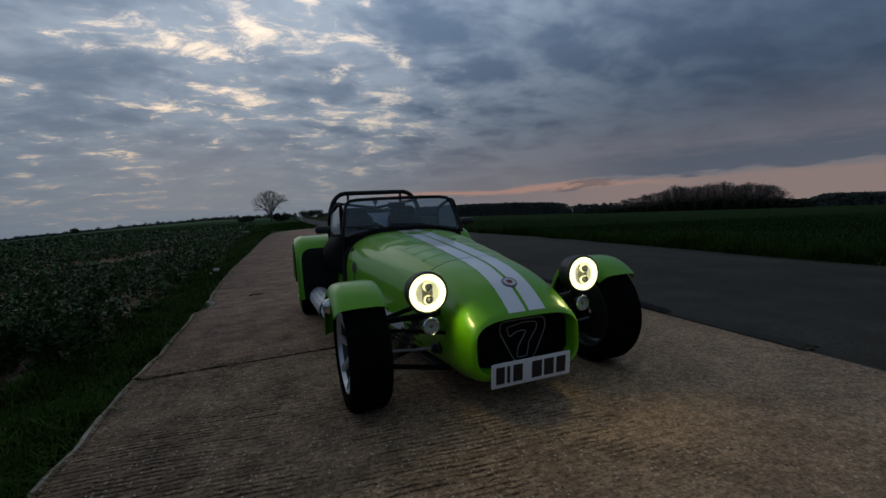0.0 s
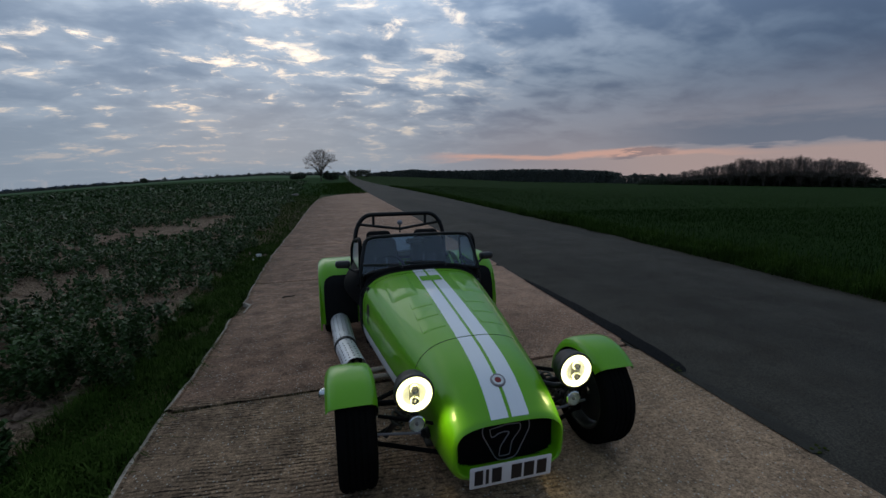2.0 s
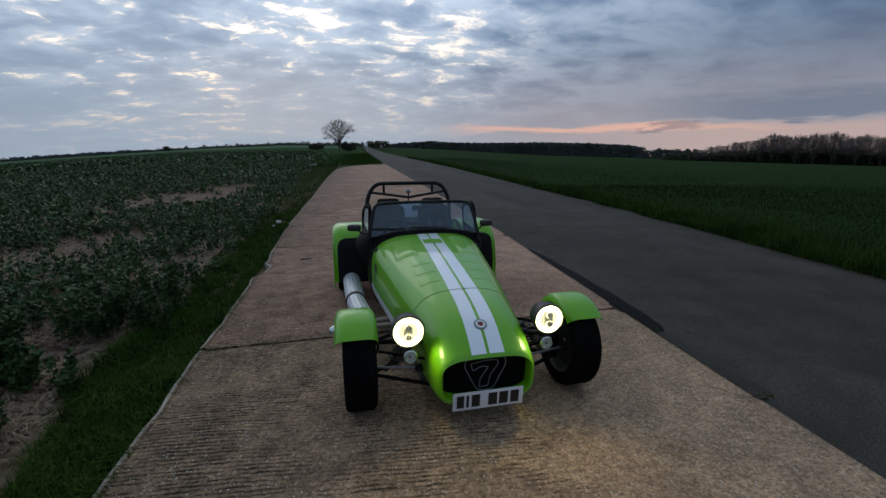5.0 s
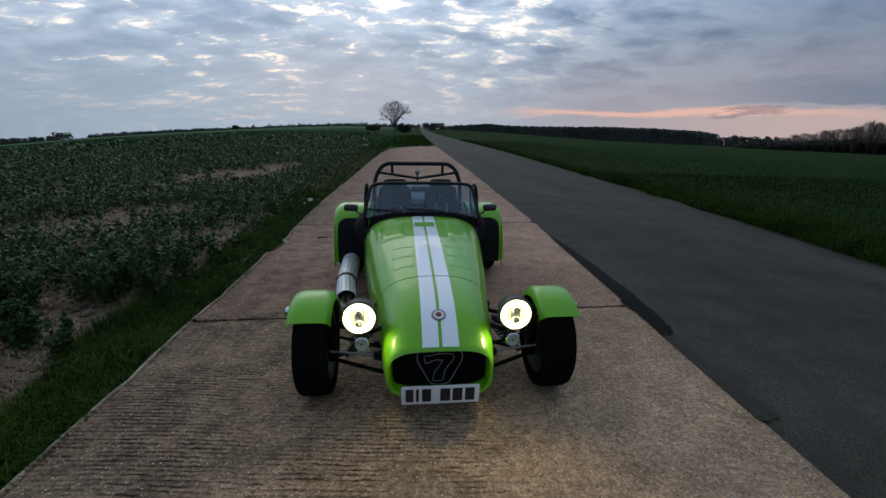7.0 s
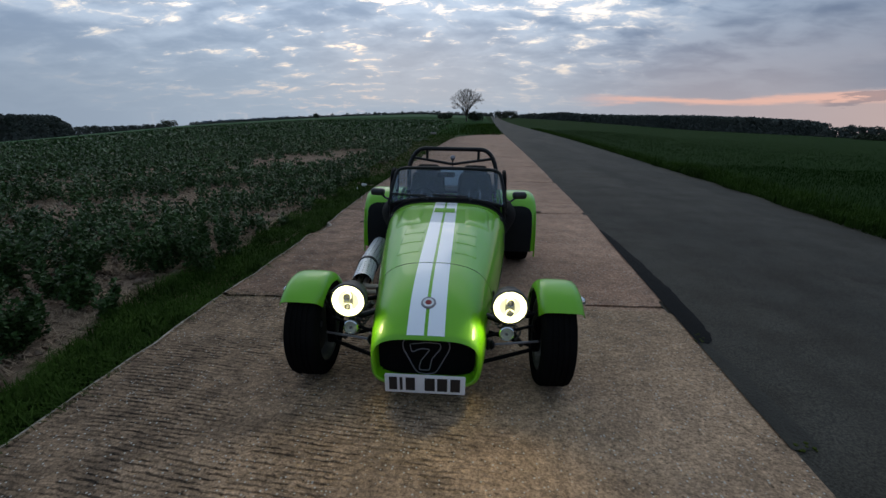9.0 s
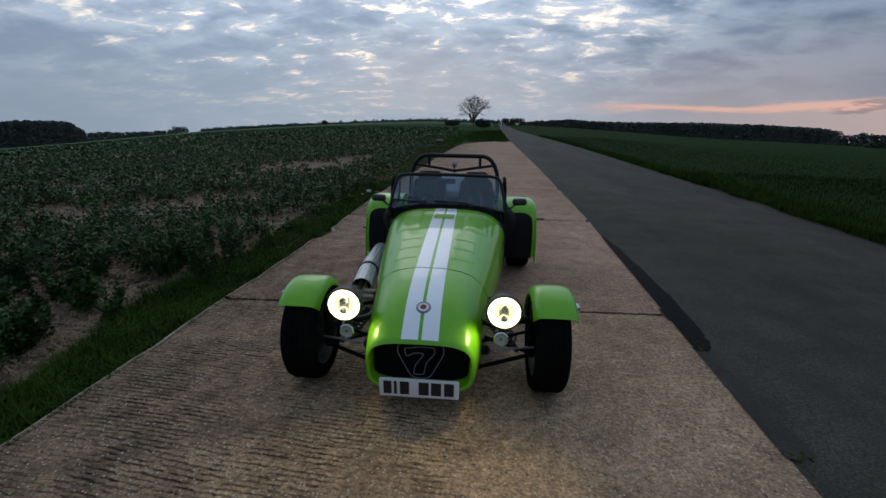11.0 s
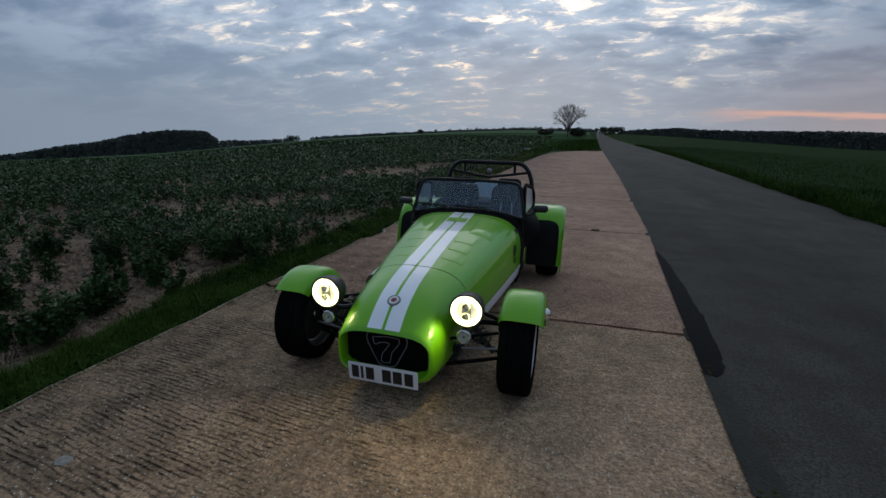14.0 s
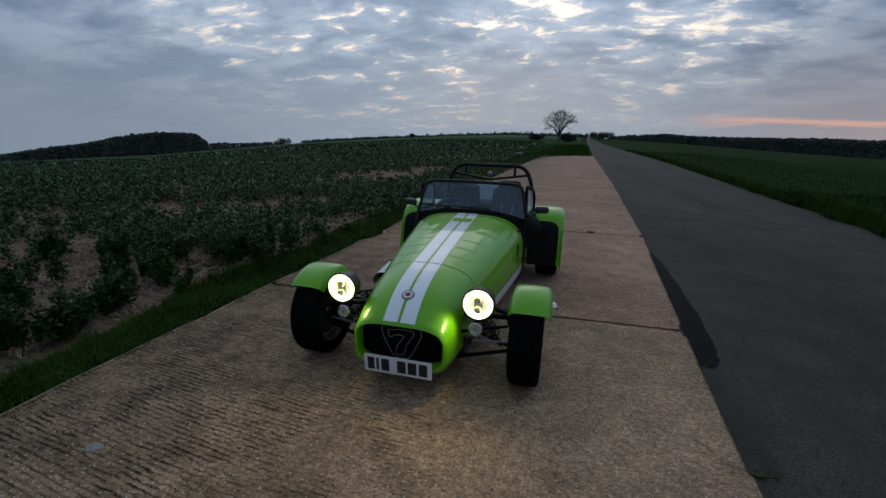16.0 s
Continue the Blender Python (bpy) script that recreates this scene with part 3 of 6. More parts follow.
def slab_outline(pts, thick, m=None, bevel=0.0):
    """A flat outline in x and z, given a thickness along y."""
    bm = bmesh.new()
    f = bm.faces.new([bm.verts.new((x, 0, z)) for x, z in pts])
    ext = bmesh.ops.extrude_face_region(bm, geom=[f])
    bmesh.ops.translate(bm, vec=(0, thick, 0), verts=[v for v in ext["geom"] if isinstance(v, bmesh.types.BMVert)])
    if bevel:
        bmesh.ops.bevel(bm, geom=bm.edges[:], offset=bevel, segments=2, affect="EDGES", profile=0.5)
    if m is not None:
        bm.transform(m)
    return bm


def round_rect(w, h, r, n=6, cx=0.0, cz=0.0):
    pts = []
    for sx, sz, a0 in ((1, 1, 0), (-1, 1, 90), (-1, -1, 180), (1, -1, 270)):
        for i in range(n + 1):
            a = radians(a0 + 90 * i / n)
            pts.append((cx + sx * (w / 2 - r) + r * math.cos(a), cz + sz * (h / 2 - r) + r * math.sin(a)))
    return pts


def glide(xs, ys, x):
    """Smooth reading of a table."""
    xs, ys = np.asarray(xs, float), np.asarray(ys, float)
    m = np.gradient(ys, xs)
    i = np.clip(np.searchsorted(xs, x) - 1, 0, len(xs) - 2)
    h = xs[i + 1] - xs[i]
    t = np.clip((x - xs[i]) / h, 0, 1)
    return (2 * t ** 3 - 3 * t ** 2 + 1) * ys[i] + (t ** 3 - 2 * t ** 2 + t) * h * m[i] + (-2 * t ** 3 + 3 * t ** 2) * ys[i + 1] + (t ** 3 - t ** 2) * h * m[i + 1]


# ---- the land ----
RNG = np.random.default_rng(7)


def smooth01(v, a, b):
    t = np.clip((v - a) / (b - a), 0, 1)
    return t * t * (3 - 2 * t)


def land_z(x, y):
    """Height of the land: level round the lay-by, rising ahead and falling away to both sides."""
    x, y = np.asarray(x, float), np.asarray(y, float)
    r, az = np.hypot(x, y), np.degrees(np.arctan2(x, y))
    el = np.interp(az, (-180, -70, -52, -42, -34, -24, -17, -8, 2, 12, 24, 40, 58, 80, 180), (-1.5, -3.5, -3.0, -2.0, -1.15, -0.42, 0.04, 0.42, 0.30, -0.08, -0.8, -1.2, -1.5, -1.7, -1.5))
    far = 1.45 + 520 * np.tan(np.radians(el))
    return np.where(far > 0, smooth01(r, 45, 520), np.clip((r - 12) / 508, 0, 1)) * far + np.maximum(r - 520, 0) * np.tan(np.radians(np.minimum(el - 0.05, -0.15))) - 0.055


def road_right(y):
    return np.interp(y, (-40, 2, 8, 20, 50, 300, 520), (4.2, 5.55, 6.1, 6.9, 7.9, 11.5, 15.0))


def road_left(y):
    return np.interp(y, (-40, -3, 0, 5, 14, 44, 300, 520), (0.6, 1.66, 1.76, 1.99, 2.2, 2.6, 7.2, 11.0))


def slab_left(y):
    return np.interp(y, (-40, 0, 4, 7, 12, 22, 30, 35, 39, 44), (-1.45, -1.87, -1.90, -2.0, -1.98, -2.02, -1.92, -1.5, -0.3, 2.2))


def ground():
    e = np.concatenate([-np.geomspace(3000, 4, 46), np.linspace(-3.5, 3.5, 8), np.geomspace(4, 3000, 46)])
    X, Y = np.meshgrid(e, e, indexing="ij")
    Z = land_z(X, Y)
    near = np.exp(-np.hypot(X, Y) / 40)
    for i in range(X.shape[0]):
        for j in range(X.shape[1]):
            if X[i, j] < -3.2:
                Z[i, j] += near[i, j] * 0.06 * noise.noise((X[i, j] * 0.9, Y[i, j] * 0.9, 0))
    n = len(e)
    idx = np.arange(n * n).reshape(n, n)
    F = np.stack([idx[:-1, :-1], idx[1:, :-1], idx[1:, 1:], idx[:-1, 1:]], -1).reshape(-1, 4)
    m = bpy.data.materials.new("open_land")
    m.use_nodes = True
    nt = m.node_tree
    b = nt.nodes["Principled BSDF"]
    N, L = nt.nodes.new, nt.links.new
    geo = N("ShaderNodeNewGeometry")
    sep = N("ShaderNodeSeparateXYZ")
    L(geo.outputs["Position"], sep.inputs[0])

    def noise_tex(scale, detail, rough=0.6):
        n_ = N("ShaderNodeTexNoise")
        n_.inputs["Scale"].default_value, n_.inputs["Detail"].default_value, n_.inputs["Roughness"].default_value = scale, detail, rough
        L(geo.outputs["Position"], n_.inputs["Vector"])
        return n_.outputs["Fac"]

    def ramp(v, stops):
        r = N("ShaderNodeValToRGB")
        while len(r.color_ramp.elements) < len(stops):
            r.color_ramp.elements.new(0.5)
        for el, (p, c) in zip(r.color_ramp.elements, stops):
            el.position, el.color = p, (*c, 1)
        L(v, r.inputs[0])
        return r.outputs[0]

    def mixc(f, a, c):
        x = N("ShaderNodeMix")
        x.data_type = "RGBA"
        L(f, x.inputs[0])
        L(a, x.inputs[6])
        L(c, x.inputs[7])
        return x.outputs[2]

    def span(v, a, c):
        r = N("ShaderNodeMapRange")
        r.inputs[1].default_value, r.inputs[2].default_value = a, c
        L(v, r.inputs[0])
        return r.outputs[0]

    soil = ramp(noise_tex(5.0, 10, 0.78), [(0.3, (0.075, 0.049, 0.035)), (0.47, (0.210, 0.143, 0.104)), (0.66, (0.40, 0.292, 0.214))])
    beans = ramp(noise_tex(0.9, 8, 0.75), [(0.32, (0.011, 0.032, 0.008)), (0.55, (0.023, 0.060, 0.016)), (0.72, (0.038, 0.076, 0.024))])
    cereal = ramp(noise_tex(0.35, 9, 0.75), [(0.3, (0.012, 0.027, 0.005)), (0.55, (0.019, 0.041, 0.009)), (0.75, (0.027, 0.052, 0.013))])
    dist = N("ShaderNodeVectorMath")
    dist.operation = "LENGTH"
    L(geo.outputs["Position"], dist.inputs[0])
    left = mixc(span(dist.outputs["Value"], 14, 42), soil, beans)
    pasture = ramp(noise_tex(0.02, 5, 0.6), [(0.35, (0.062, 0.108, 0.054)), (0.65, (0.082, 0.134, 0.070))])
    left = mixc(span(dist.outputs["Value"], 230, 270), left, pasture)
    col = mixc(span(sep.outputs[0], 3.0, 3.6), left, cereal)
    L(col, b.inputs["Base Color"])
    b.inputs["Roughness"].default_value = 0.95
    b.inputs["Specular IOR Level"].default_value = 0.02
    bp = N("ShaderNodeBump")
    bp.inputs["Strength"].default_value, bp.inputs["Distance"].default_value = 0.8, 0.12
    L(noise_tex(4.5, 10, 0.75), bp.inputs["Height"])
    L(bp.outputs[0], b.inputs["Normal"])
    ob = raw("ground", np.stack([X, Y, Z], -1).reshape(-1, 3), F, m, smooth=180)
    tagged(ob, "dusky open farmland, bare soil and green crops", "ground", kind="structure")


ground()


def strip(name, left, right, ys, lift, material, label, category):
    """A ribbon that lies on the land, with a skirt on both sides."""
    rings = []
    for y in ys:
        a, c = float(left(y)), float(right(y))
        xs = np.linspace(a, c, 7)
        crown = 0.035 * (1 - np.linspace(-1, 1, 7) ** 2)
        z = [float(land_z(x, y)) + 0.055 + lift + k for x, k in zip(xs, crown)]
        rings.append([(a, y, z[0] - 0.12), *zip(xs, [y] * 7, z), (c, y, z[-1] - 0.12)])
    ob = part(name, loft(rings, closed=False), material, smooth=60)
    return tagged(ob, label, category, kind="structure")


strip("road", lambda y: road_left(y) - 0.05, road_right, np.concatenate([np.linspace(-40, 40, 41), np.geomspace(44, 520, 30)]), -0.004, ASPHALT,
      "worn grey asphalt country road, one lane wide", "road")

# tar patches beside the slabs
def tar_patch(edge, z, label, material=TAR, ragged=1.0):
    """A skin of tar from the slab edge out to the given widths, as pairs of y and width."""
    ys = np.linspace(edge[0][0], edge[-1][0], 60)
    bm = bmesh.new()
    rows = []
    for y in ys:
        w = float(np.interp(y, [q[0] for q in edge], [q[1] for q in edge]))
        w = max(0.004, w * (1 + ragged * (0.12 * noise.noise((y * 2.3, 4.1, 0)) + 0.16 * noise.noise((y * 11, 1, 0)) + 0.10 * noise.noise((y * 29, 1, 0)))))
        a = float(road_left(y)) - 0.03
        rows.append([bm.verts.new((a + (w + 0.03) * k / 4, y, z + (0.006 if k < 4 else 0.001))) for k in range(5)])
    for a, b in zip(rows, rows[1:]):
        for k in range(4):
            bm.faces.new((a[k], a[k + 1], b[k + 1], b[k]))
    ob = part("tar_patch", bm, material, smooth=60)
    tagged(ob, label, "road patch", "tar patches", "structure")


tar_patch([(0.64, 0.04), (0.68, 0.09), (0.80, 0.12), (1.15, 0.14), (1.6, 0.15), (2.3, 0.12), (3.2, 0.08), (3.8, 0.01)], 0.002, "black tar repair along the concrete edge")
tar_patch([(-0.36, 0.02), (-0.33, 0.13), (0.0, 0.11), (0.50, 0.07), (0.66, 0.03)], 0.0, "older grey tar repair along the concrete edge", OLDTAR, 1.0)


# moss at the slab edge
def moss(x, y, wide, long, seed):
    rnd = random.Random(seed)
    bm = bmesh.new()
    for _ in range(8):
        a, c = x + rnd.gauss(0, wide), y + rnd.gauss(0, long)
        r = rnd.uniform(0.006, 0.014)
        m_ = Matrix.Translation((a, c, 0.006)) @ Matrix.Diagonal((r, r, r * 0.7, 1))
        bmesh.ops.create_icosphere(bm, subdivisions=1, radius=1, matrix=m_)
    tagged(part("moss", bm, MOSS), "small cushion of yellow-green moss at the slab edge", "moss", "moss cushions", "stuff")


moss(1.80, 0.70, 0.018, 0.05, 1)
moss(1.775, -0.34, 0.022, 0.03, 2)

# concrete slabs, one by one, with open joints
pavement = tagged(new("pavement"), "old ribbed concrete lay-by in separate slabs", "pavement", kind="structure")
JOINTS = [-9.8, -6.15, -2.5, 1.17, 4.82, 8.47, 12.12, 15.77, 19.42, 23.07, 26.72, 30.4, 34.0, 37.6, 41.2, 44.0]


def concrete_slab(y0, y1, seed):
    rnd = random.Random(seed)
    g = 0.019
    n, k = 22, 40
    rings = []
    for j in range(n + 1):
        t = j / n
        y = y0 + g + (y1 - y0 - 2 * g) * t
        a = float(slab_left(y)) + 0.035 * noise.noise((y * 1.4, seed, 0)) + 0.02 * noise.noise((y * 5.1, seed, 3))
        if 3.2 < y < 3.75:
            a += 0.10
        c = float(road_left(y)) + 0.012 * noise.noise((y * 2.0, 9, seed))
        skew = 0.048
        ring = [(a - 0.005, y + skew * a, -0.16), (a - 0.002, y + skew * a, -0.030), (a + 0.006, y + skew * a, -0.004), (a + 0.030, y + skew * a, 0.004), (a + 0.042, y + skew * a, 0.001), (a + 0.046, y + skew * a, -0.007), (a + 0.052, y + skew * a, -0.002)]
        for i in range(k + 1):
            x = a + 0.065 + (c - a - 0.08) * i / k
            e = min(t, 1 - t) * (y1 - y0)
            drop = -0.010 * max(0, 1 - e / 0.02)
            ring.append((x, y + skew * x + (0.010 * noise.noise((x * 3, y0, 5)) + 0.010 * noise.noise((x * 14, y0 + j, 2)) if j in (0, n) else 0), 0.003 * noise.noise((x * 0.8, y * 0.8, 1)) + drop))
        ring += [(c - 0.004, y + skew * c, -0.010), (c, y + skew * c, -0.16)]
        rings.append(ring)
    bm = loft(rings, closed=False)
    bm.verts.ensure_lookup_table()
    w = len(rings[0])
    bm.faces.new([bm.verts[i] for i in range(w)])
    bm.faces.new([bm.verts[n * w + i] for i in range(w)][::-1])
    ob = part("slab", bm, CONCRETE, pavement, smooth=50)
    ob.data.materials.append(RIM)
    for p in ob.data.polygons:
        if max(q % w for q in p.vertices) <= 3 and len(p.vertices) == 4:
            p.material_index = 1
    return ob


for s, (a, b) in enumerate(zip(JOINTS, JOINTS[1:])):
    concrete_slab(a, b, s + 1)

# pale scab of dried mortar on the front slab
scab = bmesh.new()
ring = [scab.verts.new((-1.150 + 0.040 * (1 + 0.3 * noise.noise((math.cos(a) * 2, math.sin(a) * 2, 8))) * math.cos(a), -1.122 + 0.030 * (1 + 0.3 * noise.noise((math.cos(a) * 3, math.sin(a) * 3, 2))) * math.sin(a), 0.002)) for a in np.linspace(0, math.tau, 18)[:-1]]
top = scab.verts.new((-1.150, -1.122, 0.006))
for a, b in zip(ring, ring[1:] + ring[:1]):
    scab.faces.new((a, b, top))
tagged(part("mortar_scab", scab, mat("dried_mortar", (0.25, 0.235, 0.21), 0.9, vary=0.35, scale=40, fine=140, bump=0.5)), "pale scab of dried mortar on the concrete", "stain")


# ---- crops and grass ----
def leaf_mesh(c, d, size, g, folded):
    """Pointed oval leaves at the places c along the directions d: points and faces."""
    k = len(c)
    up = g.normal(0, 0.45, (k, 3)) + np.array([0, 0, 1.0])
    s = np.cross(d, up)
    s /= np.linalg.norm(s, axis=1, keepdims=True) + 1e-9
    L_ = size * g.uniform(0.55, 1.3, (k, 1))
    W = L_ * 0.33
    n = np.cross(s, d)
    if not folded:
        v = np.stack([c - d * L_ * 0.5, c + s * W, c + d * L_ * 0.55, c - s * W], 1)
        return v.reshape(-1, 3), np.arange(4 * k).reshape(-1, 4)
    v = np.stack([c - d * L_ * 0.5, c - d * L_ * 0.12 + s * W + n * W * 0.35, c + d * L_ * 0.25 + s * W * 0.8 + n * W * 0.3, c + d * L_ * 0.55 - n * L_ * 0.12, c + d * L_ * 0.25 - s * W * 0.8 + n * W * 0.3, c - d * L_ * 0.12 - s * W + n * W * 0.35], 1)
    base = (np.arange(k) * 6)[:, None]
    return v.reshape(-1, 3), np.concatenate([base + np.array([[0, 1, 2, 3]]), base + np.array([[0, 3, 4, 5]])])


def bean_plants(pos, grown, stems, leaves, height, spread, size, seed, folded):
    """Bushy plants: leaning stems from one root, each thick with leaves to its tip."""
    g = np.random.default_rng(seed)
    hp = np.array([g.uniform(0.75, 1.15) * (1 + 0.45 * noise.noise((p[0] * 0.9, p[1] * 0.9, 3.3))) for p in pos]) * height * grown
    root = np.repeat(pos, stems, axis=0)
    n = len(root)
    wide = spread * np.repeat(grown, stems)
    az = g.uniform(0, math.tau, n)
    out = np.stack([np.cos(az), np.sin(az), np.zeros(n)], -1)
    foot = root + out * (g.uniform(0.1, 0.6, n) * wide)[:, None]
    tip = foot + out * (g.uniform(0.1, 0.9, n) * wide)[:, None]
    tip[:, 2] += np.repeat(hp, stems) * g.uniform(0.55, 1.12, n)
    a, b = np.repeat(foot, leaves, axis=0), np.repeat(tip, leaves, axis=0)
    k = len(a)
    t = g.uniform(0.10, 1.02, k) ** 0.75
    az = g.uniform(0, math.tau, k)
    reach = size * g.uniform(0.3, 1.25, k) * (1.15 - 0.5 * t)
    tilt = g.normal(0.25 + 0.35 * t, 0.45, k)
    d = np.stack([np.cos(az) * np.cos(tilt), np.sin(az) * np.cos(tilt), np.sin(tilt)], -1)
    c = a + (b - a) * t[:, None] + np.stack([np.cos(az), np.sin(az), 0.3 * np.ones(k)], -1) * reach[:, None]
    return leaf_mesh(c, d, size, g, folded)


# bare patches in the crop: centre x, y and half widths
BARE = [(-4.2, 0.0, 2.0, 1.3), (-6.0, 1.4, 1.5, 0.6), (-2.75, 1.15, 0.45, 0.4), (-5.95, 4.0, 0.95, 0.72), (-5.1, 4.5, 0.8, 0.75), (-4.75, 5.8, 0.7, 0.85), (-2.85, 3.9, 0.4, 0.6), (-2.7, 5.2, 0.3, 0.4), (-5.9, 12.4, 1.4, 2.3), (-5.1, 15.9, 0.9, 2.0), (-8.5, 6.2, 0.7, 0.5), (-7.3, 2.5, 0.9, 0.45)]
# bushy plants left standing in the near bare ground
LONE = [(-2.61, -0.30), (-2.50, -0.36), (-2.66, 0.08), (-2.72, 0.17), (-3.37, -0.10), (-4.64, 0.92), (-4.72, 1.05), (-2.63, -0.60), (-2.84, 0.73), (-2.95, 0.80), (-3.6, 0.95), (-4.2, -0.4), (-3.2, -0.75)]


def patchy(x, y):
    """How bare the field is at a place, above 0 where the crop has failed."""
    b = max(1 - math.hypot((x - cx) / rx, (y - cy) / ry) for cx, cy, rx, ry in BARE)
    return max(b, -0.5) + 0.35 * noise.noise((x * 1.3, y * 1.0, 6.1)) + 0.25 * noise.noise((x * 0.35, y * 0.28, 2.7)) - 0.06


def crop():
    # near, middle, far: reach, spacing, stems, leaves, height, spread, leaf
    for r0, r1, step, stems, leaves, h, sp, sz in ((0, 5.2, 0.215, 6, 50, 0.41, 0.088, 0.037), (5.2, 11, 0.25, 5, 26, 0.30, 0.13, 0.050), (11, 24, 0.36, 4, 15, 0.25, 0.19, 0.078), (24, 60, 0.75, 4, 8, 0.22, 0.42, 0.16), (60, 150, 2.0, 3, 5, 0.24, 1.1, 0.5)):
        pts, grown = [], []
        for x in np.arange(-min(r1, 110), -2.35, step):
            for y in np.arange(-3.2 if r1 < 6 else -14.0, r1, step):
                a, c = x + RNG.uniform(-0.42, 0.42) * step, y + RNG.uniform(-0.42, 0.42) * step
                r = math.hypot(a, c + 2.2)
                if not r0 <= r < r1 or (r1 > 24 and math.degrees(math.atan2(a, c + 2.2)) < -80):
                    continue
                if a > -2.40 - 0.05 * max(c - 3, 0) + 0.22 * noise.noise((c * 0.9, 3, 3)):
                    continue
                p = patchy(a, c)
                if p > 0.0 and RNG.uniform() > (0.17 if c < 1.8 else 0.10):
                    continue
                if -0.16 < p <= 0 and RNG.uniform() < 0.22:
                    continue
                pts.append((a, c, float(land_z(a, c))))
                grown.append(RNG.uniform(0.55, 1.0) if p > -0.1 else 1.0)
        if r0 == 0:
            for a, c in LONE:
                for k in range(3):
                    pts.append((a + RNG.uniform(-0.06, 0.06), c + RNG.uniform(-0.06, 0.06), float(land_z(a, c))))
                    grown.append(RNG.uniform(0.8, 1.05))
        v, f = bean_plants(np.array(pts), np.array(grown), stems, leaves, h, sp, sz, len(pts), r1 < 6)
        tagged(raw("bean_crop", v, f, LEAF), "leafy grey-green bean crop growing in patchy rows", "crop", "bean crop", "stuff")


crop()


def blades(name, xy, height, width, material, label, category, seed, lean=0.35, group=""):
    g = np.random.default_rng(seed)
    k = len(xy)
    h = height * g.uniform(0.45, 1.25, k) * np.array([1 + 0.75 * noise.noise((a * 2.6, c * 2.6, seed)) + 0.4 * noise.noise((a * 0.7, c * 0.5, seed)) for a, c in xy])
    az, ln = g.uniform(0, math.tau, k), np.abs(g.normal(0, lean, k))
    p = np.column_stack([xy, land_z(xy[:, 0], xy[:, 1])])
    d = np.stack([np.cos(az), np.sin(az), np.zeros(k)], -1)
    s = np.stack([-np.sin(az), np.cos(az), np.zeros(k)], -1) * (width * g.uniform(0.6, 1.3, k))[:, None]
    m = p + d * (h * ln * 0.4)[:, None] + np.array([0, 0, 1]) * (h * 0.6)[:, None]
    t = p + d * (h * ln * 1.3)[:, None] + np.array([0, 0, 1]) * (h * np.clip(1 - ln * 0.6, 0.25, 1))[:, None]
    v = np.stack([p - s, p + s, m + s * 0.7, m - s * 0.7, t, t + s * 0.05], 1).reshape(-1, 3)
    b = (np.arange(k) * 6)[:, None]
    f = np.concatenate([b + np.array([[0, 1, 2, 3]]), b + np.array([[3, 2, 5, 4]])])
    ob = raw(name, v, f, material)
    return tagged(ob, label, category, group, "stuff")


def verge():
    g = np.random.default_rng(21)
    # field side of the concrete
    y = np.concatenate([g.uniform(-4.5, 9, 60000), g.uniform(9, 44, 40000), g.uniform(-14, -4.5, 26000)])
    w = np.interp(y, (0.6, 1.6), (0.36, 0.50)) + 0.18 * np.array([noise.noise((q * 0.6, 1, 4)) for q in y])
    off = g.uniform(0, 1, len(y)) ** 1.05 * 1.25 * (w + 0.06 * np.maximum(y - 3, 0))
    x = slab_left(np.minimum(y, 30)) - 0.01 - off
    keep = np.array([noise.noise((a * 2.1, c * 1.3, 7)) + 0.6 * noise.noise((a * 7, c * 6, 2)) > -0.5 for a, c in zip(x, y)])
    blades("verge_grass", np.column_stack([x, y])[keep], 0.105, 0.0036, GRASS, "short green grass verge between concrete and crop", "grass", 3, 0.95, "verge grass")
    # beyond the road
    y = np.concatenate([g.uniform(-3, 14, 30000), g.uniform(14, 70, 24000)])
    off = np.abs(g.normal(0.2, 0.45, len(y)))
    x = road_right(y) + off - 0.12 + 0.12 * np.array([noise.noise((q * 0.9, 5, 4)) for q in y])
    blades("verge_grass", np.column_stack([x, y]), 0.27, 0.006, GRASS, "rough taller grass along the far side of the road", "grass", 5, 0.45, "verge grass")
    # the cereal field
    y = np.concatenate([g.uniform(-2, 16, 40000), g.uniform(10, 70, 40000)])
    x = road_right(y) + 0.9 + g.gamma(1.5, 7.0, len(y))
    blades("cereal_crop", np.column_stack([x, y]), 0.085, 0.006, FIELD, "even dark green young cereal crop", "crop", 8, 0.4)
    # the far end of the lay-by, grass in front of the trees
    y = g.uniform(40, 110, 9000)
    x = road_left(y) - 0.1 - g.gamma(1.5, 2.2, len(y))
    blades("verge_grass", np.column_stack([x, y]), 0.35, 0.02, GRASS, "rough grass verge beside the road", "grass", 9, 0.45, "verge grass")
    # moss and tufts in the first joint
    x = np.concatenate([g.uniform(-1.84, -0.55, 1500), g.uniform(-0.5, 1.7, 260)])
    y = 1.17 + 0.048 * x + g.normal(0, 0.010, len(x))
    blades("joint_grass", np.column_stack([x, y]), 0.045, 0.003, GRASS, "moss and small grass tufts in a slab joint", "grass", 11, 0.8)


verge()


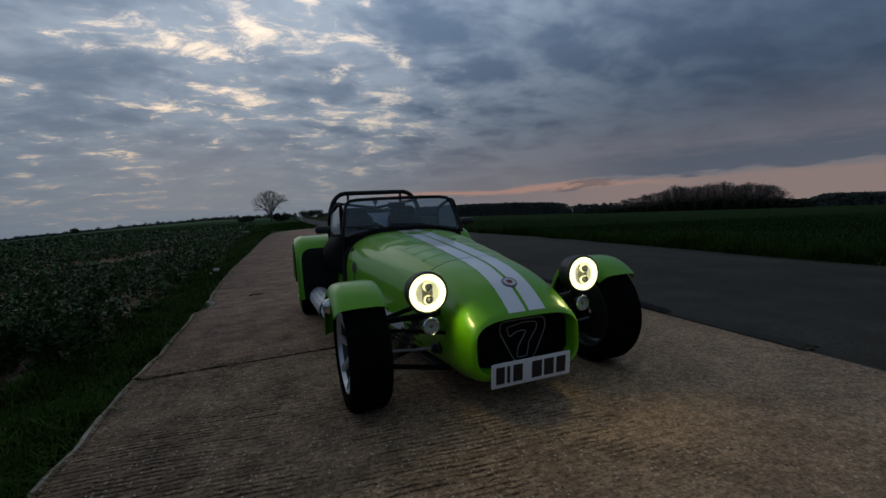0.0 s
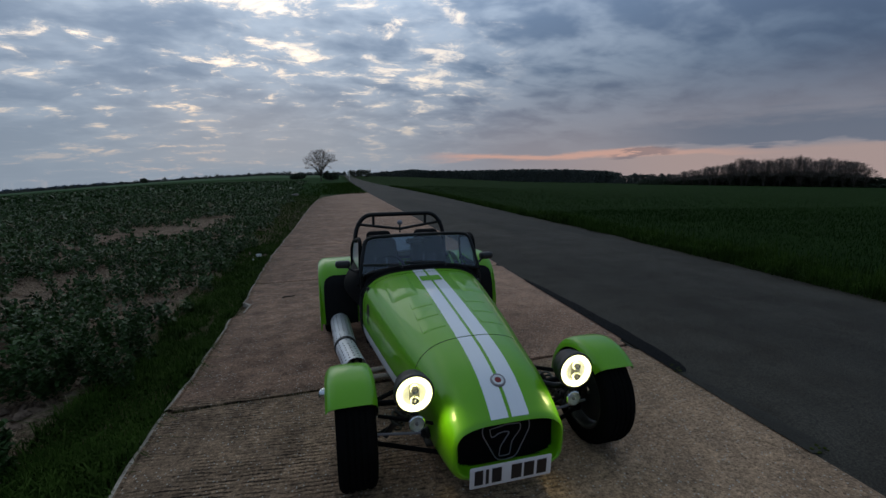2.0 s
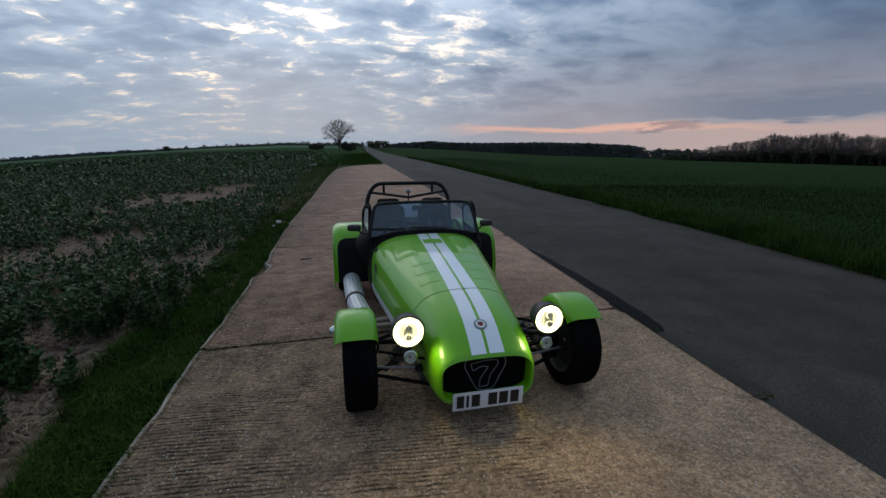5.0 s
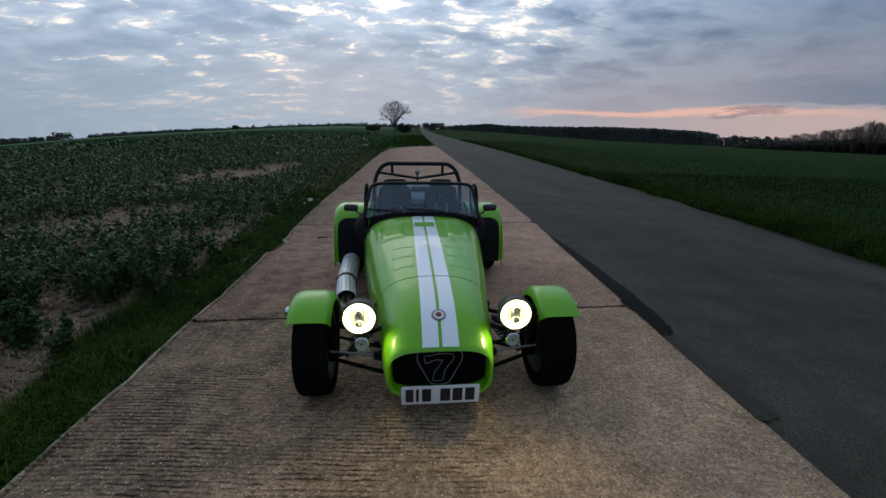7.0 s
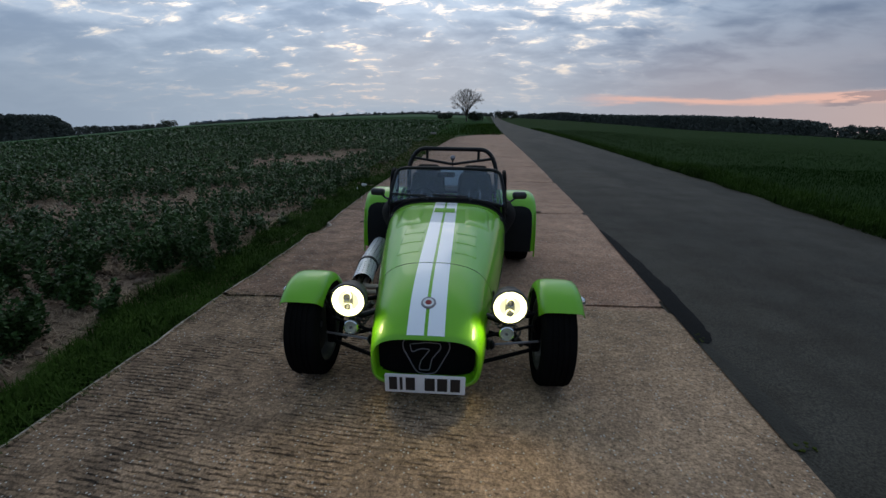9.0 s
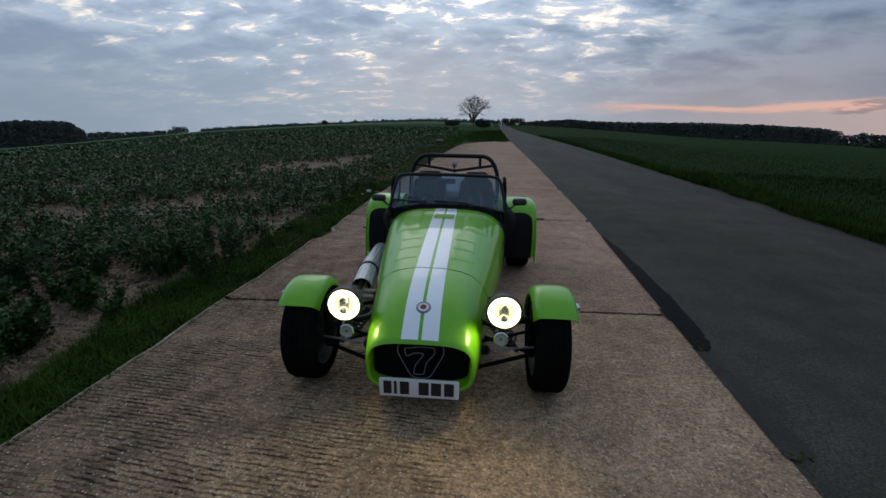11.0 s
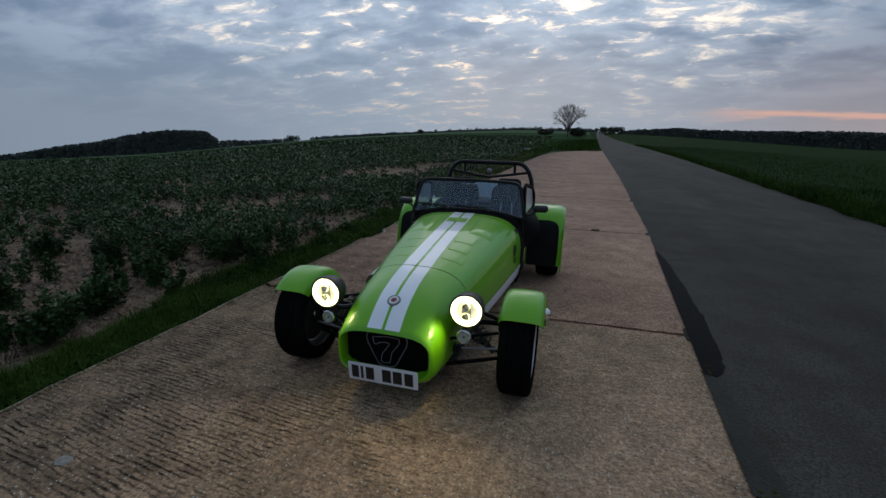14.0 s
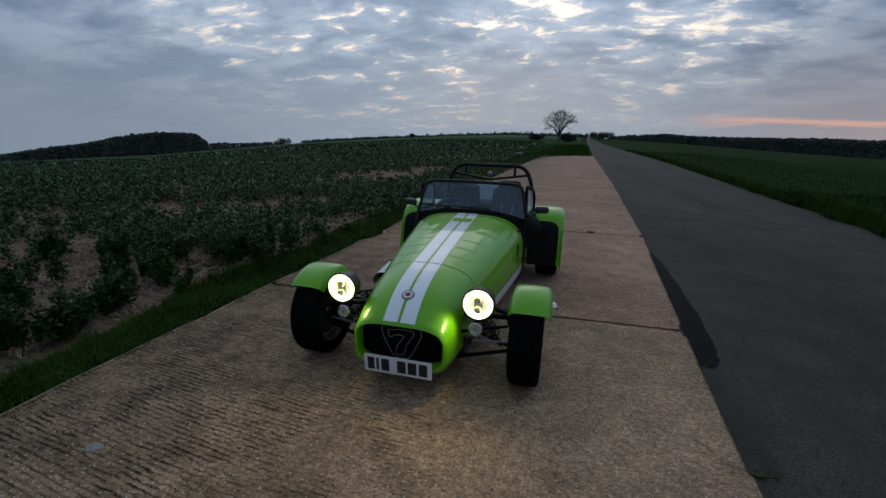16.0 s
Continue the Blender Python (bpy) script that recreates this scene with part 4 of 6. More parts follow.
def straw():
    g = np.random.default_rng(5)
    k = 120000
    x, y = -2.42 - g.gamma(1.5, 1.9, k), g.uniform(-3.2, 9, k) + (g.uniform(0, 1, k) < 0.2) * g.uniform(0, 8, k)
    lie = np.array([noise.noise((a * 1.9, c * 1.9, 5)) > -0.25 for a, c in zip(x, y)])
    x, y = x[lie], y[lie]
    k = len(x)
    L_, az = g.uniform(0.015, 0.10, k), g.uniform(0, math.pi, k)
    z = land_z(x, y) + 0.012 + g.uniform(0.0, 0.035, k)
    d = np.stack([np.cos(az) * L_ / 2, np.sin(az) * L_ / 2, g.normal(0, 0.012, k)], -1)
    s = np.stack([-np.sin(az), np.cos(az), np.zeros(k)], -1) * g.uniform(0.001, 0.0032, (k, 1))
    c = np.column_stack([x, y, z])
    v = np.stack([c - d - s, c + d - s, c + d + s, c - d + s], 1).reshape(-1, 3)
    ob = raw("straw", v, np.arange(4 * k).reshape(-1, 4), STRAW)
    tagged(ob, "pale straw stubble strewn over bare soil", "straw", kind="stuff")
    # broken clods between the plants
    k = 7000
    x, y = -2.40 - g.gamma(1.5, 1.7, k), g.uniform(-3.2, 8, k)
    r = 0.012 + g.gamma(1.3, 0.012, k)
    octa = np.array([(1, 0, 0), (0, 1, 0), (-1, 0, 0), (0, -1, 0), (0, 0, 0.75), (0, 0, -0.6)])
    v = octa[None] * r[:, None, None] * g.uniform(0.6, 1.4, (k, 6, 1)) + np.stack([x, y, land_z(x, y) + r * 0.25], -1)[:, None]
    tri = np.array([(0, 1, 4), (1, 2, 4), (2, 3, 4), (3, 0, 4), (1, 0, 5), (2, 1, 5), (3, 2, 5), (0, 3, 5)])
    f = (tri[None] + (np.arange(k) * 6)[:, None, None]).reshape(-1, 3)
    tagged(raw("soil_clods", v.reshape(-1, 3), f, SOIL), "crumbly brown clods of dry soil", "soil", kind="stuff")


straw()


# ---- trees and distance ----
def crown_tree(seed, height, width, trunk, limbs, twigs, clear, fat):
    """A bare tree: limbs that fan from a short trunk into a round crown, in one bmesh, and a haze of fine twigs round them."""
    rnd = random.Random(seed)
    g = np.random.default_rng(seed)
    bm = bmesh.new()
    fork = Vector((rnd.uniform(-0.02, 0.02) * height, 0, height * clear))
    tube([(0, 0, -0.4), fork * 0.5, fork * 1.25], trunk, 7, bm, 0.7)
    mid_z, rx, rz = height * (clear + 1) / 2, width / 2, height * (1 - clear) / 2
    spots = []

    def shell(a, p, k):
        lump = 1 + 0.16 * noise.noise((math.cos(a) * 1.7 + seed, math.sin(a) * 1.7, p * 2))
        return Vector((rx * math.sin(p) * math.cos(a) * k * lump, rx * math.sin(p) * math.sin(a) * k * lump, mid_z + rz * math.cos(p) * k * lump))

    for i in range(limbs):
        a, p = i * math.tau / limbs + rnd.uniform(-0.3, 0.3), (0.3, 0.85, 1.3, 1.75)[i % 4] + rnd.uniform(-0.15, 0.15)
        start = fork * rnd.uniform(0.75, 1.2)
        end = shell(a, p, 0.8)
        bend = start.lerp(end, 0.5) + Vector((0, 0, 0.10 * height * math.sin(p)))
        tube([start, start.lerp(bend, 0.6), bend, end], trunk * 0.42, 5, bm, 0.35)
        for j in range(9):
            t = rnd.uniform(0.25, 0.95)
            s0 = start.lerp(bend, t * 2) if t < 0.5 else bend.lerp(end, t * 2 - 1)
            e0 = shell(a + rnd.gauss(0, 0.55), min(2.0, abs(p + rnd.gauss(0, 0.42))), rnd.uniform(0.78, 0.97))
            m0 = s0.lerp(e0, 0.5) + Vector((0, 0, 0.04 * height))
            tube([s0, m0, e0], trunk * 0.14, 4, bm, 0.4)
            spots += [s0.lerp(m0, 0.7), m0, m0.lerp(e0, 0.35), m0.lerp(e0, 0.7), e0, e0]
    e = np.array([tuple(q) for q in spots])[g.integers(0, len(spots), twigs)]
    d = (e - np.array([0, 0, mid_z * 0.7])) / np.array([rx, rx, rz])
    d = d / np.linalg.norm(d, axis=1, keepdims=True) + g.normal(0, 0.5, (twigs, 3)) + np.array([0, 0, 0.25])
    d /= np.linalg.norm(d, axis=1, keepdims=True)
    L_ = height * g.uniform(0.04, 0.10, (twigs, 1))
    e = e + g.normal(0, height * 0.012, (twigs, 3))
    s = np.cross(d, g.normal(0, 1, (twigs, 3)))
    s = s / np.linalg.norm(s, axis=1, keepdims=True) * fat
    return bm, np.stack([e - s, e + s, e + d * L_ + s * 0.25, e + d * L_ - s * 0.25], 1).reshape(-1, 3)


def bare_tree(label, m, seed, height, width, trunk=0.3, limbs=9, twigs=1500, clear=0.2, fat=0.012, group="", twig=None):
    ob = thing("tree", label, "tree", m, group)
    bm, v = crown_tree(seed, height, width, trunk, limbs, twigs, clear, fat)
    part("trunk", bm, BARK, ob)
    raw("crown", v, np.arange(len(v)).reshape(-1, 4), twig or TWIG, ob, "crown of fine bare twigs")
    return ob


def clumps(centres, radii, seed, per=60, leaf=0.5):
    """Leafy masses: many small faces filling uneven lobes."""
    g = np.random.default_rng(seed)
    c = np.repeat(np.asarray(centres, float), per, axis=0)
    r = np.repeat(np.asarray(radii, float), per, axis=0)
    k = len(c)
    d = g.normal(0, 1, (k, 3))
    d /= np.linalg.norm(d, axis=1, keepdims=True)
    p = c + d * r * (g.uniform(0.25, 1, (k, 1)) ** 0.4)
    u = g.normal(0, 1, (k, 3))
    u /= np.linalg.norm(u, axis=1, keepdims=True)
    w = np.cross(u, g.normal(0, 1, (k, 3)))
    w /= np.linalg.norm(w, axis=1, keepdims=True)
    size = leaf * g.uniform(0.5, 1.3, (k, 1))
    v = np.stack([p - u * size, p + w * size * 0.6, p + u * size, p - w * size * 0.6], 1).reshape(-1, 3)
    return v


def on_land(az, r):
    x, y = r * math.sin(radians(az)), r * math.cos(radians(az))
    return x, y, float(land_z(x, y))


def wood_band(name, az0, az1, r, top, label, category, seed, step=2.2, crown=2.6, per=70, leaf=0.8, bumps=0.25, rows=2, material=None):
    """A belt of trees or a hedge seen from afar; top gives its skyline in degrees for a bearing."""
    rnd = random.Random(seed)
    cs, rs = [], []
    n = max(2, int(radians(abs(az1 - az0)) * r / step))
    for row in range(rows):
        for i in range(n):
            az = az0 + (az1 - az0) * (i + rnd.random()) / n
            rr = r + row * crown * 1.6 + rnd.uniform(-1, 1) * crown * 0.5
            x, y, z = on_land(az, rr)
            w = crown * rnd.uniform(0.7, 1.3)
            h = 1.45 + r * math.tan(radians(top(az))) - z
            h = max(0.8, h + bumps * crown * (1.4 * noise.noise((az * r * 0.004, seed, row)) + rnd.uniform(-1, 0.6)))
            # low growth closes the foot of the belt
            cs.append((x + rnd.uniform(-0.5, 0.5) * w, y, z + w * 0.25))
            rs.append((w * 1.1, w * 0.8, w * 0.5))
            q = max(1, int(h / (w * 0.9)))
            for k in range(q):
                up = h * (k + 0.5) / q if k < q - 1 else max(h * 0.5, h - w * 0.62)
                cs.append((x + rnd.uniform(-0.4, 0.4) * w, y + rnd.uniform(-0.4, 0.4) * w, z + up))
                rs.append((w, w, min(w * 0.62, h * 0.5)))
    v = clumps(cs, rs, seed, per, leaf)
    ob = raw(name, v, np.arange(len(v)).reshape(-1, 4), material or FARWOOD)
    return tagged(ob, label, category, "", "stuff")


x, y, z = on_land(-1.75, 150)
bare_tree("broad bare tree standing alone beside the road", pose(x, y, z - 0.1), 4, 10.2, 11.4, 0.25, 18, 5200, 0.16, 0.013, "", PALETWIG)
# dark ivy bush beside it, and bushes at the road's end
def bush(az, r, wide, tall, seed, label):
    x, y, z = on_land(az, r)
    rnd = random.Random(seed)
    cs = [(rnd.uniform(-1, 1) * wide * 0.4, rnd.uniform(-1, 1), tall * rnd.uniform(0.3, 0.72)) for _ in range(16)]
    rs = [(wide * 0.2, wide * 0.2, tall * 0.26)] * 16
    v = clumps(cs, rs, seed, 90, 0.28)
    ob = thing("bush", label, "bush", pose(x, y, z), "roadside bushes")
    part("stem", tube([(0, 0, -0.2), (0.1, 0, tall * 0.3), (0, 0, tall * 0.5)], 0.14, 6, None, 0.6), BARK, ob)
    raw("foliage", v, np.arange(len(v)).reshape(-1, 4), HEDGE, ob)


bush(-0.55, 152, 5.0, 3.4, 1, "low dark leafy bush beside the bare tree")
bush(-4.6, 175, 6.0, 2.6, 4, "low dark hawthorn bush in the field edge")
bush(2.5, 230, 7.0, 4.6, 2, "dark hawthorn bush at the far end of the road")
bush(3.8, 240, 8.0, 5.0, 3, "dark hawthorn bush at the far end of the road")
bush(-36.2, 300, 8.0, 4.6, 5, "dark lone hawthorn bush on the skyline")
bush(-20.5, 330, 4.5, 3.6, 6, "dark lone hawthorn bush on the skyline")


def skyline(*rows):
    return lambda az: float(np.interp(az, [q[0] for q in rows], [q[1] for q in rows]))


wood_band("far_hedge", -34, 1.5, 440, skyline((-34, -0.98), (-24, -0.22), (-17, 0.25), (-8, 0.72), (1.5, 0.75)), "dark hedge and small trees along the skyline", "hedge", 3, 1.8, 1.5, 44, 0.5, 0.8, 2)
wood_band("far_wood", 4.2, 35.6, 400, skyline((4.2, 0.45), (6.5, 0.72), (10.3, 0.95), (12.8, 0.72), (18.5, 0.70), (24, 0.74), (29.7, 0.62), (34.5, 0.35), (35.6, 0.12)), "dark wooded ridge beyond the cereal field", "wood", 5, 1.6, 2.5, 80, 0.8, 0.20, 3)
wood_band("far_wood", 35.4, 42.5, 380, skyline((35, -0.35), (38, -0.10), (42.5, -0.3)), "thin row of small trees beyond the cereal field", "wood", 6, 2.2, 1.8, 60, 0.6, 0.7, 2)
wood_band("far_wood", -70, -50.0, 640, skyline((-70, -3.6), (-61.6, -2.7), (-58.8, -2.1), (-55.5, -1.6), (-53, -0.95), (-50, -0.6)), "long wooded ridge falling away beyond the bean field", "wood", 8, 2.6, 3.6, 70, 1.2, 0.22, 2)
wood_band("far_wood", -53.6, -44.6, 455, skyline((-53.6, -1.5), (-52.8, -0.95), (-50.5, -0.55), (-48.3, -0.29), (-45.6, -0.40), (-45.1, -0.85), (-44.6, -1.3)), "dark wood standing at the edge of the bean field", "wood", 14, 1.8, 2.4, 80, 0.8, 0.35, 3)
wood_band("far_hill", -33, -23, 1500, skyline((-33, -1.25), (-30, -0.74), (-27, -0.50), (-24, -0.30), (-23, -0.5)), "low hill on the horizon, coloured pale blue for haze", "hill", 15, 9.0, 9.0, 40, 4.0, 0.1, 1, HILL)
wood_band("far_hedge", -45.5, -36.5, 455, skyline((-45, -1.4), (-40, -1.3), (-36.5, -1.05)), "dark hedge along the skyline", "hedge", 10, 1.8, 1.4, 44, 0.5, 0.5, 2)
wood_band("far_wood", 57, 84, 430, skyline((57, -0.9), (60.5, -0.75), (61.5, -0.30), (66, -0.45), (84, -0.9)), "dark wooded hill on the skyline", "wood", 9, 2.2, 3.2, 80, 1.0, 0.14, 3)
wood_band("copse_hedge", 38.5, 60.5, 262, skyline((38.5, -0.9), (43, -0.5), (49, -0.05), (55, -0.15), (60.5, -1.0)), "dark undergrowth below the bare copse", "hedge", 12, 1.4, 2.2, 80, 0.6, 0.4, 3, HEDGE)
first = []
copse_top = skyline((41.0, -0.2), (43.5, 0.25), (46.0, 0.8), (48.5, 1.35), (53.5, 1.35), (56.5, 1.05), (58.6, 0.2))
for k in range(30):
    az = 41.2 + 17.2 * (k + 0.5 + random.Random(k).uniform(-0.4, 0.4)) / 30
    x, y, z = on_land(az, 255 + 7 * math.sin(k * 2.4))
    hgt = (1.45 + 255 * math.tan(radians(copse_top(az))) - z) * random.Random(k + 50).uniform(0.9, 1.05)
    m = pose(x, y, z - 0.2, 0, 0, k * 47)
    if k < 4:
        first.append(bare_tree("bare tree in a small copse across the field", m, 30 + k, 10.0, (11.0, 12.5, 10.4, 11.8)[k], 0.18, 17, 3200, 0.15, 0.016, "copse trees"))
        first[-1].scale = (hgt / 10.0,) * 3
    else:
        o = copy_thing(first[k % 4], m)
        o.scale = (hgt / 10.0,) * 3

# marker post where the road leaves view
x, y, z = on_land(1.75, 150)
post = part("marker_post", block((0.16, 0.16, 2.6), (0, 0, 1.25), 0.03), mat("grey_painted_post", (0.45, 0.45, 0.44), 0.7, vary=0.15))
post.matrix_world = pose(x, y, z)
tagged(post, "pale grey marker post standing beside the far road", "post")

# a dark twig on the concrete, and a clod in the second joint
tw = tube([(-0.075, -0.03, 0.010), (-0.03, 0.0, 0.016), (0.02, 0.012, 0.012), (0.075, 0.03, 0.010)], 0.009, 7, None, 0.5)
tube([(0.0, 0.008, 0.014), (0.03, -0.02, 0.012)], 0.005, 6, tw, 0.5)
ob = part("twig", tw, mat("wet_bark", (0.02, 0.016, 0.013), 0.8, vary=0.3, scale=30, fine=120))
ob.matrix_world = pose(-1.35, 3.795, 0.0)
tagged(ob, "short dark twig lying on the concrete", "twig")
cl = block((0.11, 0.04, 0.03), (0, 0, 0.008), 0.012, (0, 0, 8))
for v in cl.verts:
    v.co += Vector((noise.noise(v.co * 40), noise.noise(v.co * 40 + Vector((3, 0, 0))), 0.4 * noise.noise(v.co * 40 + Vector((0, 5, 0))))) * 0.02
ob = part("earth_clod", cl, SOIL)
ob.matrix_world = pose(1.2, 4.88, 0.0)
tagged(ob, "dark clod of earth in the slab joint", "clod")

# a scrap of white litter in the grass
lit = block((0.10, 0.06, 0.05), (0, 0, 0.03), 0.012, (12, 8, 30))
for v in lit.verts:
    v.co += Vector((noise.noise(v.co * 30), noise.noise(v.co * 30 + Vector((3, 0, 0))), noise.noise(v.co * 30 + Vector((0, 5, 0))))) * 0.02
ob = part("litter", lit, mat("white_plastic", (0.75, 0.74, 0.70), 0.5, vary=0.1))
ob.matrix_world = pose(-2.18, 6.9, 0.03)
tagged(ob, "crumpled white plastic litter lying in the verge", "litter")


for (a, c, z0), (sx, sy, sz), seed in (((-2.225, 6.56, 0.03), (0.05, 0.03, 0.02), 3), ((-4.2, 40.0, 0.0), (0.55, 0.3, 0.18), 8), ((-4.9, 41.2, 0.0), (0.3, 0.2, 0.12), 9)):
    lit = block((sx, sy, sz), (0, 0, sz / 2), min(sx, sy, sz) * 0.25, (6, 4, 20 * seed))
    for v in lit.verts:
        v.co += Vector((noise.noise(v.co * (2 / sx) + Vector((seed, 0, 0))), noise.noise(v.co * (2 / sx) + Vector((3, seed, 0))), 0.5 * noise.noise(v.co * (2 / sx) + Vector((0, 5, seed))))) * sx * 0.2
    ob = part("litter", lit, mat("white_plastic", (0.75, 0.74, 0.70), 0.5, vary=0.1) if sx < 0.1 else mat("pale_rubble", (0.28, 0.25, 0.22), 0.9, vary=0.3, scale=6, fine=40))
    ob.matrix_world = pose(a, c, z0 + (float(land_z(a, c)) if c > 20 else 0))
    tagged(ob, "small white plastic scrap lying in the verge" if sx < 0.1 else "pale lump of rubble in the far verge", "litter" if sx < 0.1 else "rubble")
# ---- the car ----
car = thing("sports_car", "lime green open sports car, white stripes, headlamps lit, parked on concrete", "car", pose(0, 0, 0, 0, 0, 1.2))

# stations along the body: y, half width, top, bottom, shoulder roundness
ST_Y = [-0.278, -0.270, -0.245, -0.19, -0.117, 0.0, 0.12, 0.25, 0.5, 0.8, 1.1, 1.45, 1.62]
ST_W = [0.259, 0.268, 0.277, 0.287, 0.298, 0.313, 0.327, 0.345, 0.384, 0.426, 0.464, 0.503, 0.514]
ST_T = [0.416, 0.432, 0.455, 0.497, 0.540, 0.584, 0.612, 0.632, 0.664, 0.698, 0.726, 0.752, 0.760]
ST_B = [0.170, 0.156, 0.136, 0.120, 0.110, 0.110, 0.110, 0.110, 0.110, 0.110, 0.110, 0.110, 0.110]
ST_N = [3.6, 3.4, 3.2, 3.0, 2.9, 2.8, 2.8, 2.8, 2.9, 3.0, 3.1, 3.3, 3.3]


def body_at(y):
    """Half width, shoulder height, top, bottom and roundness of the body at y."""
    w, t, b, n = (float(glide(ST_Y, s, y)) for s in (ST_W, ST_T, ST_B, ST_N))
    return w, b + (t - b) * 0.45, t, b, n


def skin(y, a):
    """A point of the body's skin: a in degrees, 0 at the right flank, 90 at the top, 270 below."""
    w, c, t, b, n = body_at(y)
    ca, sa = math.cos(radians(a)), math.sin(radians(a))
    m = n if sa >= 0 else 5.0
    h = (t - c) if sa >= 0 else (c - b)
    x = w * math.copysign(abs(ca) ** (2 / m), ca)
    if sa < 0:
        x *= 1 - 0.10 * abs(sa)
    return (x, y, c + h * math.copysign(abs(sa) ** (2 / m), sa))


def top_z(x, y):
    w, c, t, b, n = body_at(y)
    return c + (t - c) * max(0.0, 1 - abs(x / w) ** n) ** (1 / n)


def on_top(x, y, lift=0.0):
    e = 0.004
    dx, dy = (top_z(x + e, y) - top_z(x - e, y)) / (2 * e), (top_z(x, y + e) - top_z(x, y - e)) / (2 * e)
    nrm = Vector((-dx, -dy, 1)).normalized()
    return Vector((x, y, top_z(x, y))) + nrm * lift, nrm


def flank_x(y, z):
    """Half width of the skin at y and height z above the shoulder."""
    w, c, t, b, n = body_at(y)
    return w * max(0.0, 1 - abs((z - c) / (t - c)) ** n) ** (1 / n)


def drape(x0, x1, y0, y1, lift, nx=6, ny=24, thick=0.0):
    """A sheet that follows the top of the body."""
    bm = bmesh.new()
    rows = [[bm.verts.new(on_top(x0(y) + (x1(y) - x0(y)) * i / nx, y, lift)[0]) for i in range(nx + 1)] for y in np.linspace(y0, y1, ny + 1)]
    for a, b in zip(rows, rows[1:]):
        for i in range(nx):
            bm.faces.new((a[i], a[i + 1], b[i + 1], b[i]))
    return bm


ANG = np.linspace(0, 360, 73)[:-1]
# nose cone, with its lip rolled into the intake
rings = []
for y, w, t, b, n in ((-0.17, 0.240, 0.394, 0.190, 5), (-0.235, 0.246, 0.401, 0.181, 5), (-0.262, 0.247, 0.407, 0.175, 4.6), (-0.275, 0.253, 0.412, 0.171, 4.0)):
    c = (t + b) / 2
    rings.append([(w * math.copysign(abs(math.cos(radians(a))) ** (2 / n), math.cos(radians(a))), y, c + (t - b) / 2 * math.copysign(abs(math.sin(radians(a))) ** (2 / n), math.sin(radians(a)))) for a in ANG])
for y in [-0.278, -0.274, -0.268, -0.258, -0.245, -0.225, -0.2, -0.17, -0.14, -0.1, -0.05, 0.0, 0.06, 0.12, 0.18, 0.247]:
    rings.append([skin(y, a) for a in ANG])
nose = part("nose_cone", loft(rings), PAINT, car, "glossy lime green nose cone", 50)
# bonnet top and lower flanks
bon = [i for i in np.linspace(-14, 194, 61)]
rings = [[skin(y, a) for a in bon] for y in np.linspace(0.253, 1.418, 26)]
bonnet = part("bonnet", loft(rings, closed=False), PAINT, car, "glossy lime green bonnet", 50)
for s in (1, -1):
    angs = np.linspace(-16, -75, 10)
    rings = [[(skin(y, a)[0] * s, y, skin(y, a)[2]) for a in angs] for y in np.linspace(0.253, 1.62, 22)]
    part("side_panel", loft(rings, closed=False), PAINT, car)
    band = [[(skin(y, a)[0] * s + 0.004 * s, y, skin(y, a)[2]) for a in np.linspace(-1.0, -13, 7)] for y in np.linspace(0.42, 1.62, 20)]
    part("side_stripe", loft(band, closed=False), WHITE, car, "white lower flank stripe")
rings = [[skin(y, a) for a in bon] for y in np.linspace(1.424, 1.49, 3)]
part("scuttle", loft(rings, closed=False), PAINT, car, "", 50)
# broad black rubber apron over the scuttle, down to the doors
rings = []
for y, lift in ((1.488, 0.0), (1.493, 0.005), (1.51, 0.007), (1.56, 0.008), (1.62, 0.009), (1.635, 0.0)):
    ring = []
    for a in np.linspace(-30, 210, 61):
        p = Vector(skin(min(y, 1.62), a))
        q = Vector((p.x, 0, p.z - 0.45)).normalized() * lift
        ring.append((p.x + q.x, y, p.z + q.z))
    rings.append(ring)
part("scuttle_apron", loft(rings, closed=False), CLOTH, car, "black rubber apron round the windscreen base", 50)

# stripes over nose and bonnet
for s in (1, -1):
    for y0, y1, n in ((-0.268, 0.246, 30), (0.254, 1.417, 30), (1.425, 1.489, 3)):
        part("stripe", drape(lambda y: s * 0.0085, lambda y: s * 0.092, y0, y1, 0.0018, 5, n), WHITE, car, "white racing stripe", 60)
# small green plate across the stripes
part("scuttle_plate", drape(lambda y: -0.080, lambda y: 0.080, 1.18, 1.295, 0.0045, 6, 6), PAINT, car)
# round nose badge
p, nrm = on_top(0, -0.117, 0.0)
q = nrm.to_track_quat("Z", "Y").to_matrix().to_4x4()
bd = spin([(0, 0.0075), (0.014, 0.0075), (0.0165, 0.005)], 24, "z")
bd.transform(Matrix.Translation(p) @ q)
badge = part("badge", bd, RED, car, "round red and silver nose badge")
for name, profile, m_ in (("badge_face", [(0.0160, 0.001), (0.0165, 0.0070), (0.0280, 0.0070), (0.0285, 0.001)], PLATE), ("badge_ring", [(0.0280, 0.001), (0.0285, 0.0085), (0.0340, 0.0080), (0.0375, 0.004), (0.0385, 0.0)], GREYLINE)):
    bd = spin(profile, 32, "z")
    bd.transform(Matrix.Translation(p) @ q)
    part(name, bd, m_, badge)

